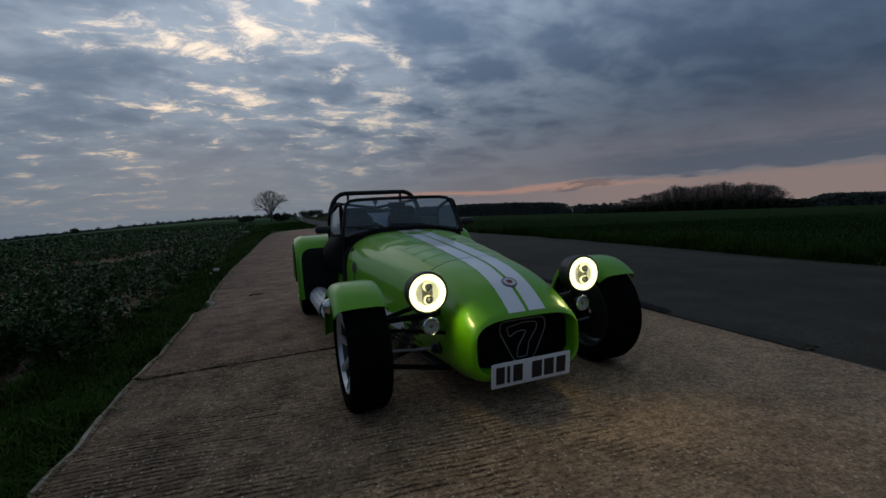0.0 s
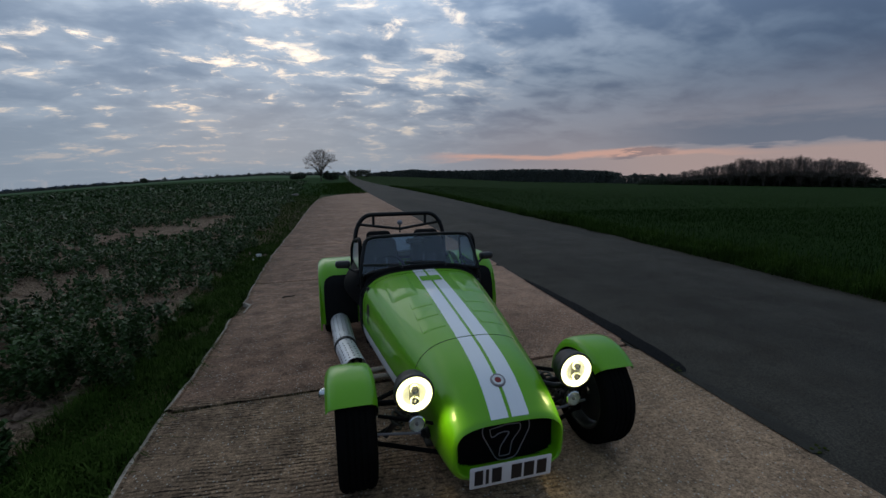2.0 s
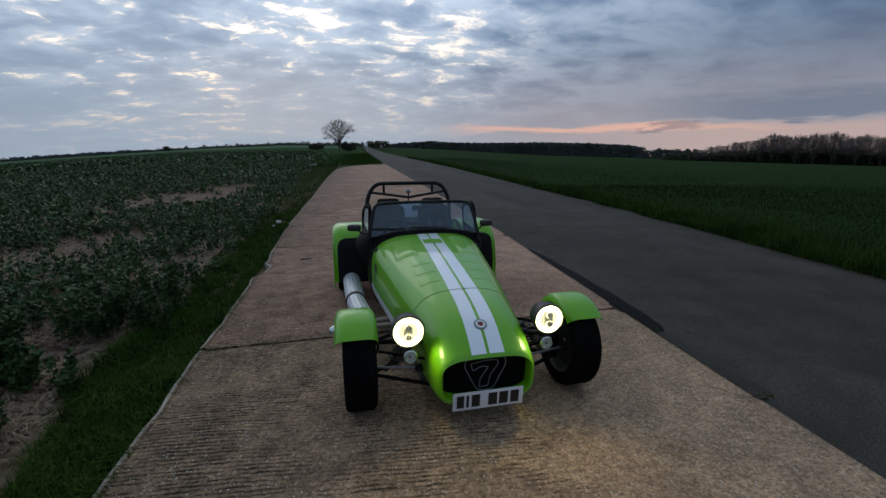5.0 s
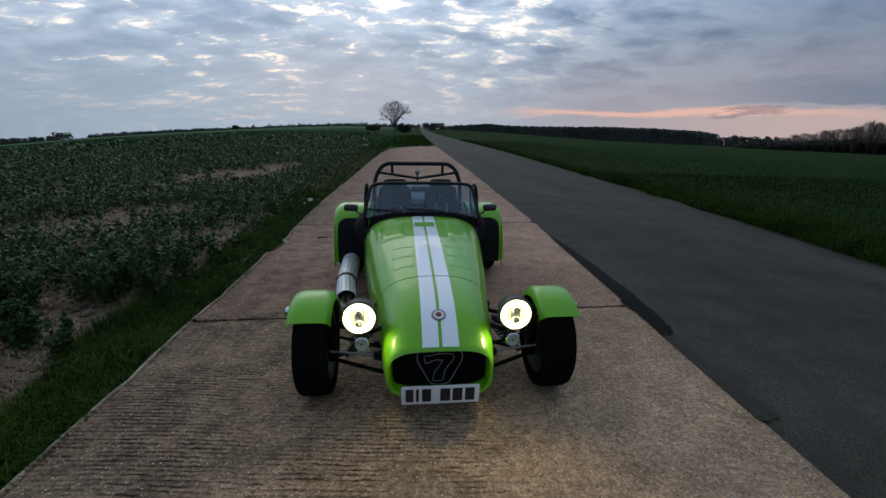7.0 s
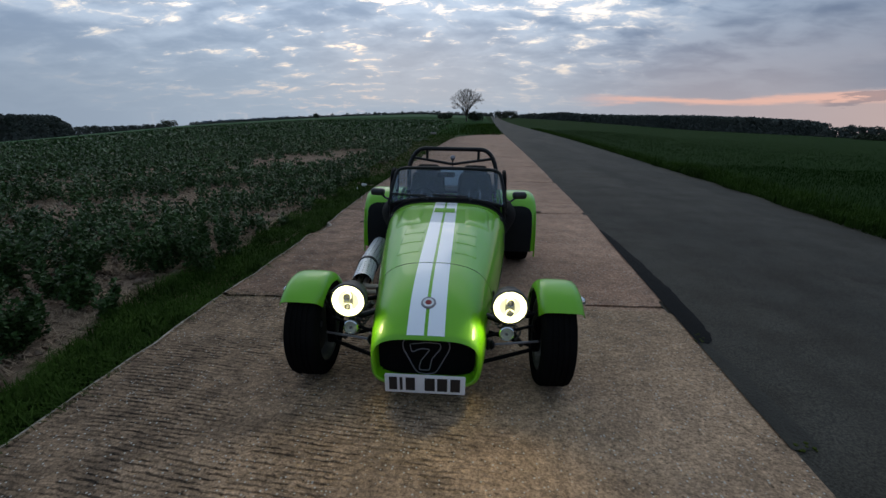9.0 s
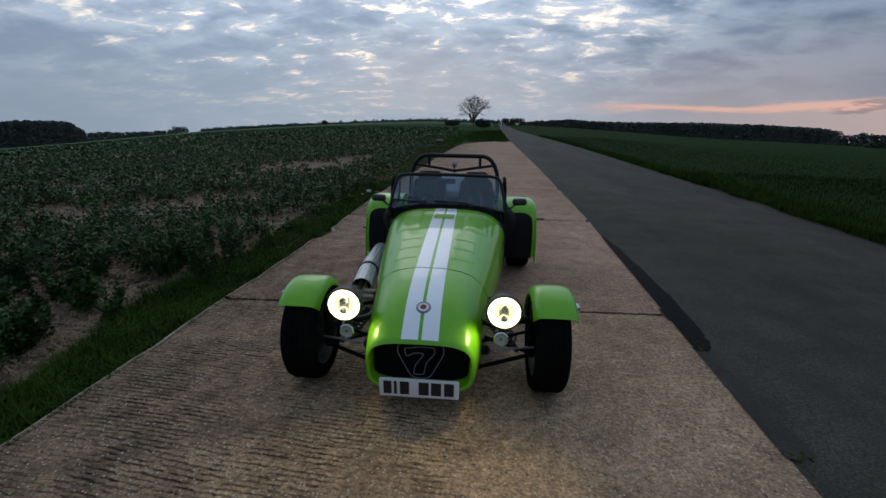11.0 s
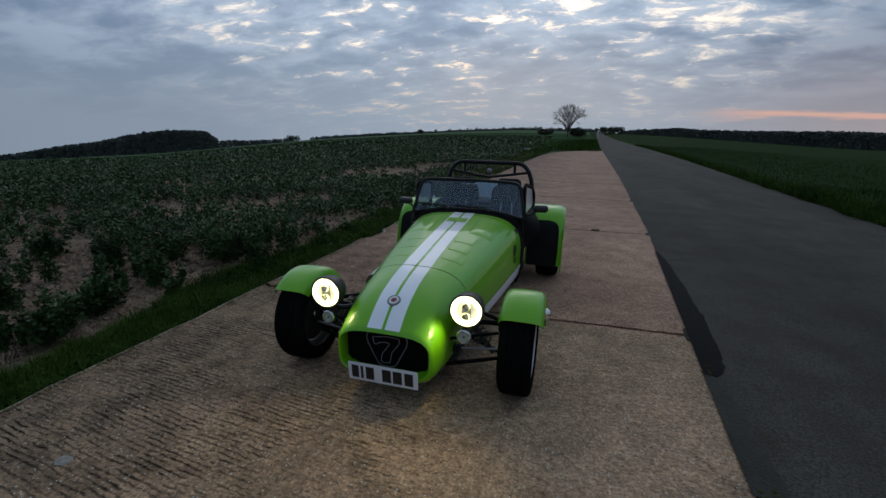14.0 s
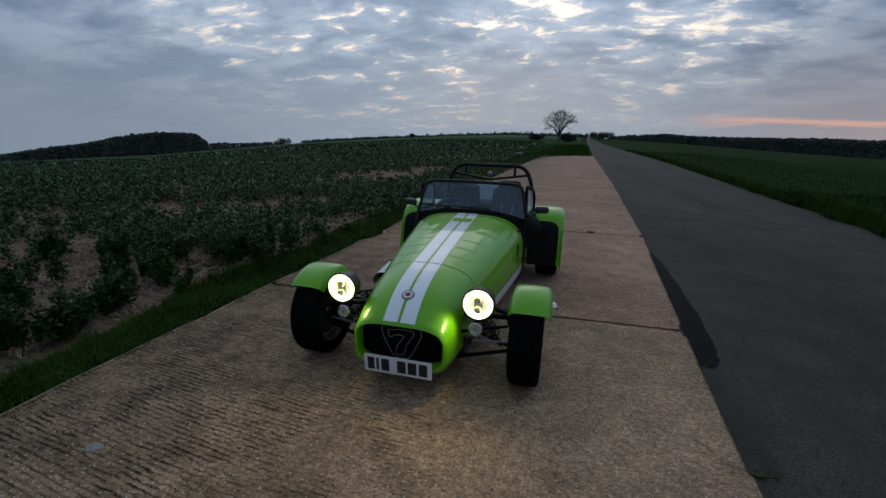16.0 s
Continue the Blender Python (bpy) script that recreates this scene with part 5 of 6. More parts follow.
# louvres: three shallow scoops each side of the stripes, open to the front
for s in (1, -1):
    for y0, y1 in ((0.40, 0.53), (0.56, 0.69), (0.72, 0.85)):
        bm = bmesh.new()
        rows = []
        for t in (0.0, 0.008, 0.06, 0.14, 0.5, 0.85, 1.0):
            row = []
            for u in (0.0, 0.03, 0.10, 0.5, 0.90, 0.97, 1.0):
                inset = 0.012 * max(0, 1 - t / 0.12) ** 2 if u in (0.0, 1.0) else 0.0
                x = 0.108 + 0.142 * u + (inset if u == 0.0 else -inset if u == 1.0 else 0)
                rim = 0.0 if t in (0.0, 1.0) or u in (0.0, 1.0) else 1.0
                row.append(bm.verts.new(on_top(s * x, y0 + (y1 - y0) * t, 0.0008 + 0.0022 * rim * min(1, 0.35 + t * 9) * (1 - t) ** 0.8)[0]))
            rows.append(row)
        for a, b in zip(rows, rows[1:]):
            for i in range(6):
                bm.faces.new((a[i], a[i + 1], b[i + 1], b[i]))
        part("louvre", bm, PAINT, bonnet, "", 20)
    # rounded raised panel at the rear corner of the bonnet
    bm = bmesh.new()
    rows = []
    for i, t in enumerate(np.linspace(0, 1, 13)):
        row = []
        for j, u in enumerate(np.linspace(0, 1, 11)):
            y, x = 0.92 + 0.44 * t, s * (0.16 + 0.19 * u)
            k = max(0.0, 1 - abs(2 * t - 1) ** 6) * max(0.0, 1 - abs(2 * u - 1) ** 6)
            row.append(bm.verts.new(on_top(x, y, -0.001 + 0.011 * k ** 0.5)[0]))
        rows.append(row)
    for a, b in zip(rows, rows[1:]):
        for i in range(10):
            bm.faces.new((a[i], a[i + 1], b[i + 1], b[i]))
    part("bonnet_bulge", bm, PAINT, bonnet, "", 60)
    # dark outlet slots in the flank
    for y, z, wide, tall, slant in ((1.275, 0.515, 0.045, 0.042, 0.35), (1.27, 0.435, 0.018, 0.030, 0.25)):
        rings = []
        for k in (1.0, 0.75, 0.5, 0.25, 0.02):
            ring = []
            for a in np.linspace(0, math.tau, 21)[:-1]:
                u, v_ = math.copysign(abs(math.cos(a)) ** 0.7, math.cos(a)) * wide * k, math.copysign(abs(math.sin(a)) ** 0.7, math.sin(a)) * tall * k
                ring.append((s * (flank_x(y + u + slant * v_, z + v_) + 0.0035), y + u + slant * v_, z + v_))
            rings.append(ring)
        part("outlet_slot", loft(rings), INK, car, "black outlet slot", 60)
    # catch
    x, yy, zz = skin(0.30, 8)
    part("bonnet_catch", block((0.012, 0.022, 0.06), (s * (x + 0.004), 0.30, zz), 0.004), BLACK, bonnet)

# intake: dark mesh with a rounded shield outline
grille = part("grille", slab_outline(round_rect(0.50, 0.225, 0.07, 8, 0, 0.290), 0.01, pose(0, -0.205, 0)), CHASSIS, car, "black mesh grille", 30)
bm = bmesh.new()
for k in range(-16, 17):
    tube([(k * 0.0148, -0.212, 0.182), (k * 0.0148, -0.212, 0.396)], 0.0016, 4, bm)
for k in range(14):
    tube([(-0.24, -0.212, 0.190 + k * 0.0155), (0.24, -0.212, 0.190 + k * 0.0155)], 0.0016, 4, bm)
part("grille_mesh", bm, CHASSIS, grille)


def outline(pts, r, name, y=-0.224):
    bm = tube([(x * 0.93, y, 0.293 + (z - 0.300) * 0.95) for x, z in pts], r, 6, None, 1.0, True)
    return part(name, bm, GREYLINE, grille, "dull grey emblem outline")


shield = rounded([(0, 0, 0.402), (0.122, 0, 0.400), (0.128, 0, 0.352), (0.052, 0, 0.206), (0, 0, 0.198), (-0.052, 0, 0.206), (-0.128, 0, 0.352), (-0.122, 0, 0.400), (0, 0, 0.402)], 0.030, 6)[:-1]
outline([(p.x, p.z) for p in shield], 0.0027, "emblem_outline")
bent = rounded([(-0.088, 0, 0.372), (-0.06, 0, 0.376), (0.0, 0, 0.386), (0.076, 0, 0.382), (0.078, 0, 0.352), (0.030, 0, 0.290), (0.018, 0, 0.222), (-0.040, 0, 0.222), (-0.030, 0, 0.275), (0.020, 0, 0.345), (-0.02, 0, 0.350), (-0.052, 0, 0.340), (-0.062, 0, 0.330), (-0.080, 0, 0.330), (-0.088, 0, 0.372)], 0.012, 4)[:-1]
outline([(p.x, p.z) for p in bent], 0.0024, "emblem_outline")

# number plate, its characters as plain bars
plate = part("number_plate", slab_outline(round_rect(0.400, 0.111, 0.008, 3), 0.004, pose(0, -0.288, 0.178, 6, 0, 0), 0.001), PLATE, car, "white number plate with black bars")
for x, w in ((-0.158, 0.040), (-0.118, 0.014), (-0.072, 0.046), (0.024, 0.050), (0.086, 0.050), (0.150, 0.048)):
    part("plate_bar", slab_outline([(x - w / 2, -0.038), (x + w / 2, -0.038), (x + w / 2, 0.038), (x - w / 2, 0.038)], 0.002, pose(0, -0.2905, 0.178, 6, 0, 0)), INK, plate)


# headlamps on their stalks, with indicators below
def lamp_side(s):
    c = Vector((s * 0.410, -0.12, 0.542))
    lamp = part("headlamp", spin([(0.020, 0.125), (0.055, 0.115), (0.083, 0.085), (0.094, 0.045), (0.0965, 0.0), (0.099, -0.006), (0.0985, -0.018), (0.090, -0.021), (0.088, -0.012)], 40, "y", c), SATIN, car, "black headlamp bowl with a lit halo ring")
    part("rim", spin([(0.0995, 0.004), (0.101, -0.006), (0.099, -0.020), (0.091, -0.0225), (0.0885, -0.018)], 40, "y", c), BLACK, lamp)
    part("halo", spin([(0.0885, -0.012), (0.087, -0.026), (0.079, -0.034), (0.069, -0.034), (0.061, -0.022), (0.059, -0.012)], 40, "y", c), HALO, lamp, "bright warm white halo ring")
    part("reflector", spin([(0.0610, -0.014), (0.052, -0.004), (0.032, 0.004), (0.0, 0.006)], 32, "y", c), LAMP_GLOW, lamp, "inner reflector with a glow of its own")
    # dark upright plate with two stacked projectors, and a dark cross bar
    part("projector_plate", slab_outline(round_rect(0.050, 0.104, 0.022), 0.010, Matrix.Translation(c + Vector((0, -0.016, 0)))), LAMPDARK, lamp, "dark chrome projector plate")
    for dz in (0.029, -0.029):
        part("projector", spin([(0.0, -0.034), (0.007, -0.033), (0.0110, -0.028), (0.0120, -0.014)], 20, "y", c + Vector((0, 0, dz))), GREYLINE, lamp, "dark round projector lens")
        part("projector_ring", spin([(0.0135, -0.018), (0.0160, -0.029), (0.0205, -0.031), (0.0240, -0.026), (0.0250, -0.012)], 24, "y", c + Vector((0, 0, dz))), REFLECT, lamp, "bright chrome projector ring")
    part("lens", spin([(0.0, -0.046), (0.045, -0.044), (0.078, -0.039), (0.0905, -0.026), (0.0915, -0.016)], 32, "y", c), CLEAR, lamp).visible_shadow = False
    # stalk and bracket
    for o in (lamp, *lamp.children):
        o.data.transform(Matrix.Translation(c) @ Matrix.Scale(0.93, 4) @ Matrix.Translation(-c))
    st = bmesh.new()
    tube(rounded([(s * 0.30, 0.02, 0.42), (s * 0.37, -0.02, 0.41), (s * 0.405, -0.06, 0.435), (s * 0.412, -0.06, 0.47)], 0.03), 0.016, 10, st)
    part("lamp_stalk", st, SATIN, lamp)
    k = Vector((s * 0.402, -0.135, 0.395))
    ind = part("indicator", spin([(0.012, 0.05), (0.030, 0.035), (0.037, 0.012), (0.038, 0.0), (0.034, -0.002)], 24, "y", k), SATIN, car, "clear round front indicator")
    part("bezel", spin([(0.038, 0.002), (0.040, -0.004), (0.036, -0.008), (0.033, -0.004)], 24, "y", k), CHROME, ind)
    part("indicator_bowl", spin([(0.034, -0.003), (0.024, 0.010), (0.008, 0.018), (0.0, 0.019)], 24, "y", k), PLATE, ind, "pale indicator bowl")
    part("bulb", spin([(0.0, -0.012), (0.006, -0.009), (0.009, -0.002), (0.006, 0.006)], 12, "y", k), GREYLINE, ind)
    lens = [(0.0, -0.026), (0.012, -0.025), (0.013, -0.022), (0.021, -0.021), (0.022, -0.017), (0.029, -0.014), (0.030, -0.010), (0.034, -0.004)]
    part("indicator_lens", spin(lens, 24, "y", k), CLEAR, ind).visible_shadow = False
    part("indicator_stem", tube([(k.x, k.y + 0.02, k.z + 0.03), (k.x, k.y + 0.03, k.z + 0.06)], 0.016, 10), SATIN, ind)


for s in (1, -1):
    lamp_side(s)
    beam = bpy.data.lights.new("headlamp_beam", "SPOT")
    beam.energy, beam.spot_size, beam.spot_blend, beam.color, beam.shadow_soft_size = 7.5, radians(115), 1.0, (1.0, 0.84, 0.42), 0.012
    bo = new("headlamp_beam", beam)
    # added spot beside each headlamp, puts the halo's side glow on the nose
    nose_glow = bpy.data.lights.new("headlamp_spill", "SPOT")
    nose_glow.energy, nose_glow.spot_size, nose_glow.spot_blend, nose_glow.color, nose_glow.shadow_soft_size = 3.2, radians(72), 1.0, (1.0, 0.92, 0.36), 0.034
    new("headlamp_spill", nose_glow).matrix_world = look((s * 0.400, -0.165, 0.545), (s * 0.275, -0.19, 0.38))
    bo.matrix_world = look((s * 0.410, -0.158, 0.517), (s * 0.35, -1.8, 0.0))


# front cycle wings
AX_F, AX_R, TY_R = 0.110, 2.40, 0.283


def cycle_wing(s):
    cx, R = s * 0.685, 0.314
    rings = []
    for a in np.linspace(-43, 88, 26):
        ring = []
        for u in (-1, -0.985, -0.95, -0.88, -0.75, -0.5, 0, 0.5, 0.75, 0.88, 0.95, 0.985, 1):
            drop = 0.048 * abs(u) ** 9 + 0.006 * u * u
            flare = 1.0
            rr = R - drop
            ring.append((cx + u * 0.118 * flare, AX_F + rr * math.sin(radians(a)), TY_R - 0.005 + rr * math.cos(radians(a))))
        inner = [(x - (x - cx) * 0.03, AX_F + (y - AX_F) * 0.986, TY_R - 0.005 + (z - TY_R + 0.005) * 0.986) for x, y, z in ring[::-1]]
        rings.append(ring + inner)
    wing = part("front_wing", loft(rings, True, (True, True)), PAINT, car, "lime green cycle wing", 50)
    # stay under the wing
    part("wing_stay", tube(rounded([(cx - s * 0.1, AX_F, 0.29), (cx - s * 0.125, AX_F - 0.06, 0.38), (cx - s * 0.1, AX_F - 0.12, 0.50)], 0.03), 0.008, 8), SATIN, wing)
    # side repeater at the outer edge
    k = Vector((s * 0.803, 0.06, 0.500))
    rep = part("side_repeater", spin([(0.0, 0.030), (0.009, 0.028), (0.016, 0.022), (0.020, 0.010), (0.022, 0.0)], 18, "x", (0, 0, 0)), REFLECT, wing, "small clear side repeater")
    rep.matrix_basis = Matrix.Translation(k) @ Matrix.Diagonal((s, 1.0, 1.6, 1))


def wheel(name, s, y, width, label):
    cx = s * 0.672 if y < 1 else s * 0.705
    h = width / 2
    w = thing(name, label, "wheel")
    w.parent = car
    w.location = (cx, y, TY_R)
    del w["category"]
    R = TY_R
    prof = [(0.200, -h * 0.82), (0.206, -h * 0.93), (0.235, -h * 1.0), (0.262, -h * 0.96), (0.277, -h * 0.84), (0.284, -h * 0.62)]
    for g in (-0.45, -0.15, 0.15, 0.45):
        prof += [(R, h * (g - 0.055)), (R - 0.004, h * (g - 0.04)), (R - 0.004, h * (g + 0.04)), (R, h * (g + 0.055))]
    prof += [(0.284, h * 0.62), (0.277, h * 0.84), (0.262, h * 0.96), (0.235, h * 1.0), (0.206, h * 0.93), (0.200, h * 0.82)]
    part("tyre", spin(prof, 56, "x"), TYRE, w, "black low-profile tyre", 35)
    rim = part("rim", spin([(0.204, s * h * 0.84), (0.196, s * h * 0.88), (0.186, s * h * 0.80), (0.182, s * h * 0.66)], 48, "x"), ALLOY, w, "silver alloy rim")
    part("barrel", spin([(0.182, s * h * 0.66), (0.178, 0.0), (0.180, -s * h * 0.70), (0.184, -s * h * 0.76)], 48, "x"), DARKMETAL, rim, "dark metal inner barrel")
    part("inner_lip", spin([(0.184, -s * h * 0.76), (0.190, -s * h * 0.84), (0.202, -s * h * 0.84)], 48, "x"), DARKMETAL, rim)
    for k in range(8):
        a = k * math.tau / 8
        d = Vector((0, math.cos(a), math.sin(a)))
        e = Vector((0, -math.sin(a), math.cos(a)))
        bm = loft([[tuple(d * r + e * q * wd + Vector((s * (h * x0 + xo), 0, 0))) for q, xo in ((-1, -0.014), (-0.8, 0.004), (0.8, 0.004), (1, -0.014))] for r, wd, x0 in ((0.035, 0.020, 0.40), (0.08, 0.017, 0.48), (0.14, 0.015, 0.62), (0.187, 0.021, 0.80))], True, (True, True))
        part("spoke", bm, ALLOY, rim)
    part("hub", spin([(0.0, s * h * 0.52), (0.026, s * h * 0.50), (0.048, s * h * 0.40), (0.055, s * h * 0.2)], 24, "x"), DARKMETAL, w)
    part("brake_disc", spin([(0.05, s * h * 0.05), (0.128, s * h * 0.05), (0.128, -s * h * 0.05), (0.05, -s * h * 0.05)], 40, "x"), STEEL, w, "steel brake disc")
    part("back_plate", spin([(0.02, -s * h * 0.30), (0.150, -s * h * 0.30), (0.166, -s * h * 0.22), (0.168, -s * h * 0.12)], 40, "x"), BLACK, w, "dark brake back plate")
    part("caliper", block((0.06, 0.10, 0.07), (0, 0.10, 0.05), 0.012), DARKMETAL, w)
    return w


for s in (1, -1):
    cycle_wing(s)
    wheel("front_wheel", s, AX_F - 0.006, 0.182, "black tyre on a silver alloy rim")
    wheel("rear_wheel", s, AX_R, 0.225, "black tyre on a silver alloy rim")


# front suspension
def suspension(s):
    def bar(name, a, b, r, material=CHASSIS, label=""):
        part(name, tube([(s * a[0], a[1], a[2]), (s * b[0], b[1], b[2])], r, 10), material, car, label)
    bar("upper_wishbone", (0.30, 0.04, 0.405), (0.585, 0.14, 0.375), 0.015)
    bar("upper_wishbone", (0.33, 0.26, 0.405), (0.585, 0.15, 0.375), 0.012)
    bar("lower_wishbone", (0.27, -0.02, 0.15), (0.60, 0.14, 0.165), 0.012)
    bar("lower_wishbone", (0.33, 0.36, 0.15), (0.60, 0.16, 0.165), 0.012)
    bar("steering_arm", (0.34, 0.02, 0.245), (0.60, 0.06, 0.255), 0.007, GREYLINE, "bright steering rod")
    bar("anti_roll_bar", (0.30, -0.05, 0.33), (0.56, 0.04, 0.36), 0.009)
    part("gaiter", spin([(0.012, 0.07), (0.030, 0.055), (0.022, 0.045), (0.032, 0.035), (0.024, 0.025), (0.034, 0.012), (0.036, 0.0)], 16, "x", (0, 0, 0)), BLACK, car, "black ribbed rubber gaiter").matrix_basis = Matrix.Translation((s * 0.285, 0.02, 0.243)) @ Matrix.Diagonal((s, 1, 1, 1))
    part("upright", block((0.05, 0.06, 0.24), (s * 0.60, 0.15, 0.27), 0.015), CHASSIS, car)
    a, b = Vector((s * 0.34, 0.11, 0.43)), Vector((s * 0.52, 0.13, 0.19))
    d = b - a
    damper = part("damper", tube([a, b], 0.016, 12), DARKMETAL, car, "coil-over damper")
    ref = d.normalized().orthogonal()
    side = d.normalized().cross(ref)
    pts = [a + d * (0.12 + 0.62 * i / 96) + (ref * math.cos(i * math.tau / 14) + side * math.sin(i * math.tau / 14)) * 0.034 for i in range(97)]
    part("spring", tube(pts, 0.0055, 6), DARKMETAL, damper, "dark coil spring")


for s in (1, -1):
    suspension(s)
part("steering_rack", tube([(-0.34, 0.02, 0.245), (0.34, 0.02, 0.245)], 0.02, 10), DARKMETAL, car)
part("floor_pan", block((0.62, 2.5, 0.02), (0, 1.35, 0.115), 0.005), BLACK, car)

# windscreen
def screen_outline(shrink=0.0):
    base = []
    for x in np.linspace(-0.508, 0.508, 15):
        base.append((x * (1 - shrink * 0.9), 0.715 + 0.055 * (1 - abs(x / 0.508) ** 2.6) + shrink * 0.45))
    top = [(0.478, 0.88), (0.458, 0.960), (0.444, 0.992), (0.418, 1.010), (0.36, 1.019), (0.2, 1.023), (0, 1.024), (-0.2, 1.023), (-0.36, 1.019), (-0.418, 1.010), (-0.444, 0.992), (-0.458, 0.960), (-0.478, 0.88)]
    return base + [(x * (1 - shrink * 0.9), z - shrink * 0.45) for x, z in top]


def screen_place(x, z):
    return Vector((x, 1.56 + (z - 0.72) * 0.36, z))


frame_pts = [screen_place(x, z) for x, z in screen_outline()]
wind = part("windscreen", tube(frame_pts, 0.0145, 8, None, 1.0, True), SATIN, car, "black framed flat windscreen", 60)
bm = bmesh.new()
vs = [bm.verts.new(screen_place(x, z)) for x, z in screen_outline(0.01)]
f = bm.faces.new(vs)
ext = bmesh.ops.extrude_face_region(bm, geom=[f])
bmesh.ops.translate(bm, vec=(0, 0.005, 0), verts=[v for v in ext["geom"] if isinstance(v, bmesh.types.BMVert)])
pane = part("glass_pane", bm, SCREEN, wind, "clear windscreen glass", 30)
pane.visible_shadow = False
# rubber seal between scuttle and screen
part("scuttle_seal", tube([(x, 1.545, min(top_z(x, 1.53), 0.75) + 0.008) for x in np.linspace(-0.50, 0.50, 17)], 0.026, 8), CLOTH, wind)
for s in (1, -1):
    part("screen_stay", tube([screen_place(s * 0.488, 0.74) + Vector((0, 0.01, 0)), (s * 0.495, 1.60, 0.60)], 0.017, 8), SATIN, wind)
for x0, x1 in ((-0.17, -0.40), (0.20, -0.06)):
    a = screen_place(x0, 0.785) + Vector((0, -0.045, 0.0))
    b = screen_place(x1, 0.800) + Vector((0, -0.024, 0))
    wp = part("wiper", tube([a, (a + b) / 2 + Vector((0, 0, 0.012)), b], 0.0055, 6), BLACK, car, "black wiper arm and blade")
    part("wiper_pivot", spin([(0, 0.03), (0.012, 0.028), (0.016, 0.0)], 12, "z", a - Vector((0, 0, 0.02))), BLACK, wp)
    part("wiper_blade", block((0.30, 0.008, 0.014), (a + b) / 2 + Vector((-0.05, 0.008, 0.012)), 0.003, (0, 2, 0)), BLACK, wp)
part("rear_mirror", block((0.155, 0.03, 0.05), (-0.02, 1.70, 0.965), 0.014), BLACK, car, "black interior mirror")

# side screens and door mirrors
for s in (1, -1):
    x0 = s * 0.505
    door = part("side_screen", tube(rounded([(x0, 1.60, 0.64), (x0 * 0.97, 1.665, 0.97), (x0 * 0.97, 1.75, 1.0), (x0 * 1.02, 2.12, 0.93), (x0 * 1.05, 2.18, 0.86), (x0 * 1.06, 2.16, 0.66), (x0 * 1.02, 1.62, 0.63)], 0.05), 0.016, 8), CLOTH, car, "black vinyl side screen with a clear window", 60)
    # padded lower half with an elbow bulge
    bm = bmesh.new()
    rows = []
    for t in np.linspace(0, 1, 13):
        row = []
        for u in np.linspace(0, 1, 11):
            bulge = 0.115 * math.sin(math.pi * t) ** 0.8 * math.sin(math.pi * min(1, u * 1.02)) ** 0.8
            row.append(bm.verts.new((x0 * (1 + 0.04 * t) + s * bulge, 1.60 + 0.58 * t, 0.42 + 0.33 * u)))
        rows.append(row)
    for a, b in zip(rows, rows[1:]):
        for i in range(10):
            bm.faces.new((a[i], a[i + 1], b[i + 1], b[i]))
    part("door_panel", bm, CLOTH, door, "black padded door panel", 80)
    bm = bmesh.new()
    bm.faces.new([bm.verts.new(p) for p in ((x0, 1.645, 0.75), (x0 * 0.975, 1.68, 0.97), (x0 * 1.02, 2.12, 0.92), (x0 * 1.05, 2.16, 0.76))])
    part("side_window", bm, VINYL, door, "clear plastic window", 0).visible_shadow = False
    mr = part("door_mirror", block((0.125, 0.07, 0.062), (s * 0.635, 1.72, 0.795), 0.024, (0, 0, 12 * s), 3), BLACK, car, "black door mirror")
    part("mirror_arm", tube(rounded([(s * 0.60, 1.73, 0.77), (s * 0.56, 1.72, 0.735), (s * 0.50, 1.65, 0.75)], 0.03), 0.009, 8), BLACK, mr)
    part("mirror_glass", block((0.105, 0.004, 0.045), (s * 0.641, 1.757, 0.795), 0.001, (0, 0, 12 * s)), CHROME, mr)

# tub, interior, rear deck
for s in (1, -1):
    rings = []
    for y in np.linspace(1.625, 2.92, 16):
        w = 0.502 - 0.02 * smooth01(y, 2.5, 2.92)
        top = 0.63 - 0.06 * math.sin(math.pi * min(1, (y - 1.62) / 0.7)) + 0.08 * smooth01(y, 2.2, 2.5)
        rings.append([(s * (w - 0.03), y, top - 0.01), (s * (w - 0.008), y, top), (s * w, y, top - 0.02), (s * w, y, 0.40), (s * (w - 0.02), y, 0.20), (s * (w - 0.05), y, 0.13)])
    part("tub_side", loft(rings, False), PAINT, car)
    part("tub_trim", block((0.012, 0.85, 0.42), (s * 0.468, 2.02, 0.36), 0.003), CLOTH, car)
part("tub_floor", block((0.95, 1.3, 0.02), (0, 2.25, 0.135), 0.004), CLOTH, car)
part("bulkhead", block((0.94, 0.03, 0.5), (0, 1.45, 0.40), 0.006), BLACK, car)
part("dashboard", block((0.92, 0.10, 0.17), (0, 1.60, 0.655), 0.03), CLOTH, car, "black dashboard")
part("tunnel", block((0.20, 0.85, 0.30), (0, 1.95, 0.28), 0.04), CLOTH, car)
part("rear_deck", block((0.96, 0.52, 0.03), (0, 2.66, 0.70), 0.012), CLOTH, car, "black vinyl boot cover")
# added board, tipped skyward, stands in for the pale patch between the seats
part("rear_bulkhead", slab_outline(round_rect(0.37, 0.175, 0.06, 6), 0.012, pose(-0.02, 2.50, 0.838, -30, 0, 0)), mat("pale_board", (0.55, 0.57, 0.60), 0.5, vary=0.1), car, "added pale board standing in for the bright gap between the seats")
part("tail_panel", block((0.98, 0.03, 0.52), (0, 2.92, 0.45), 0.01), PAINT, car)
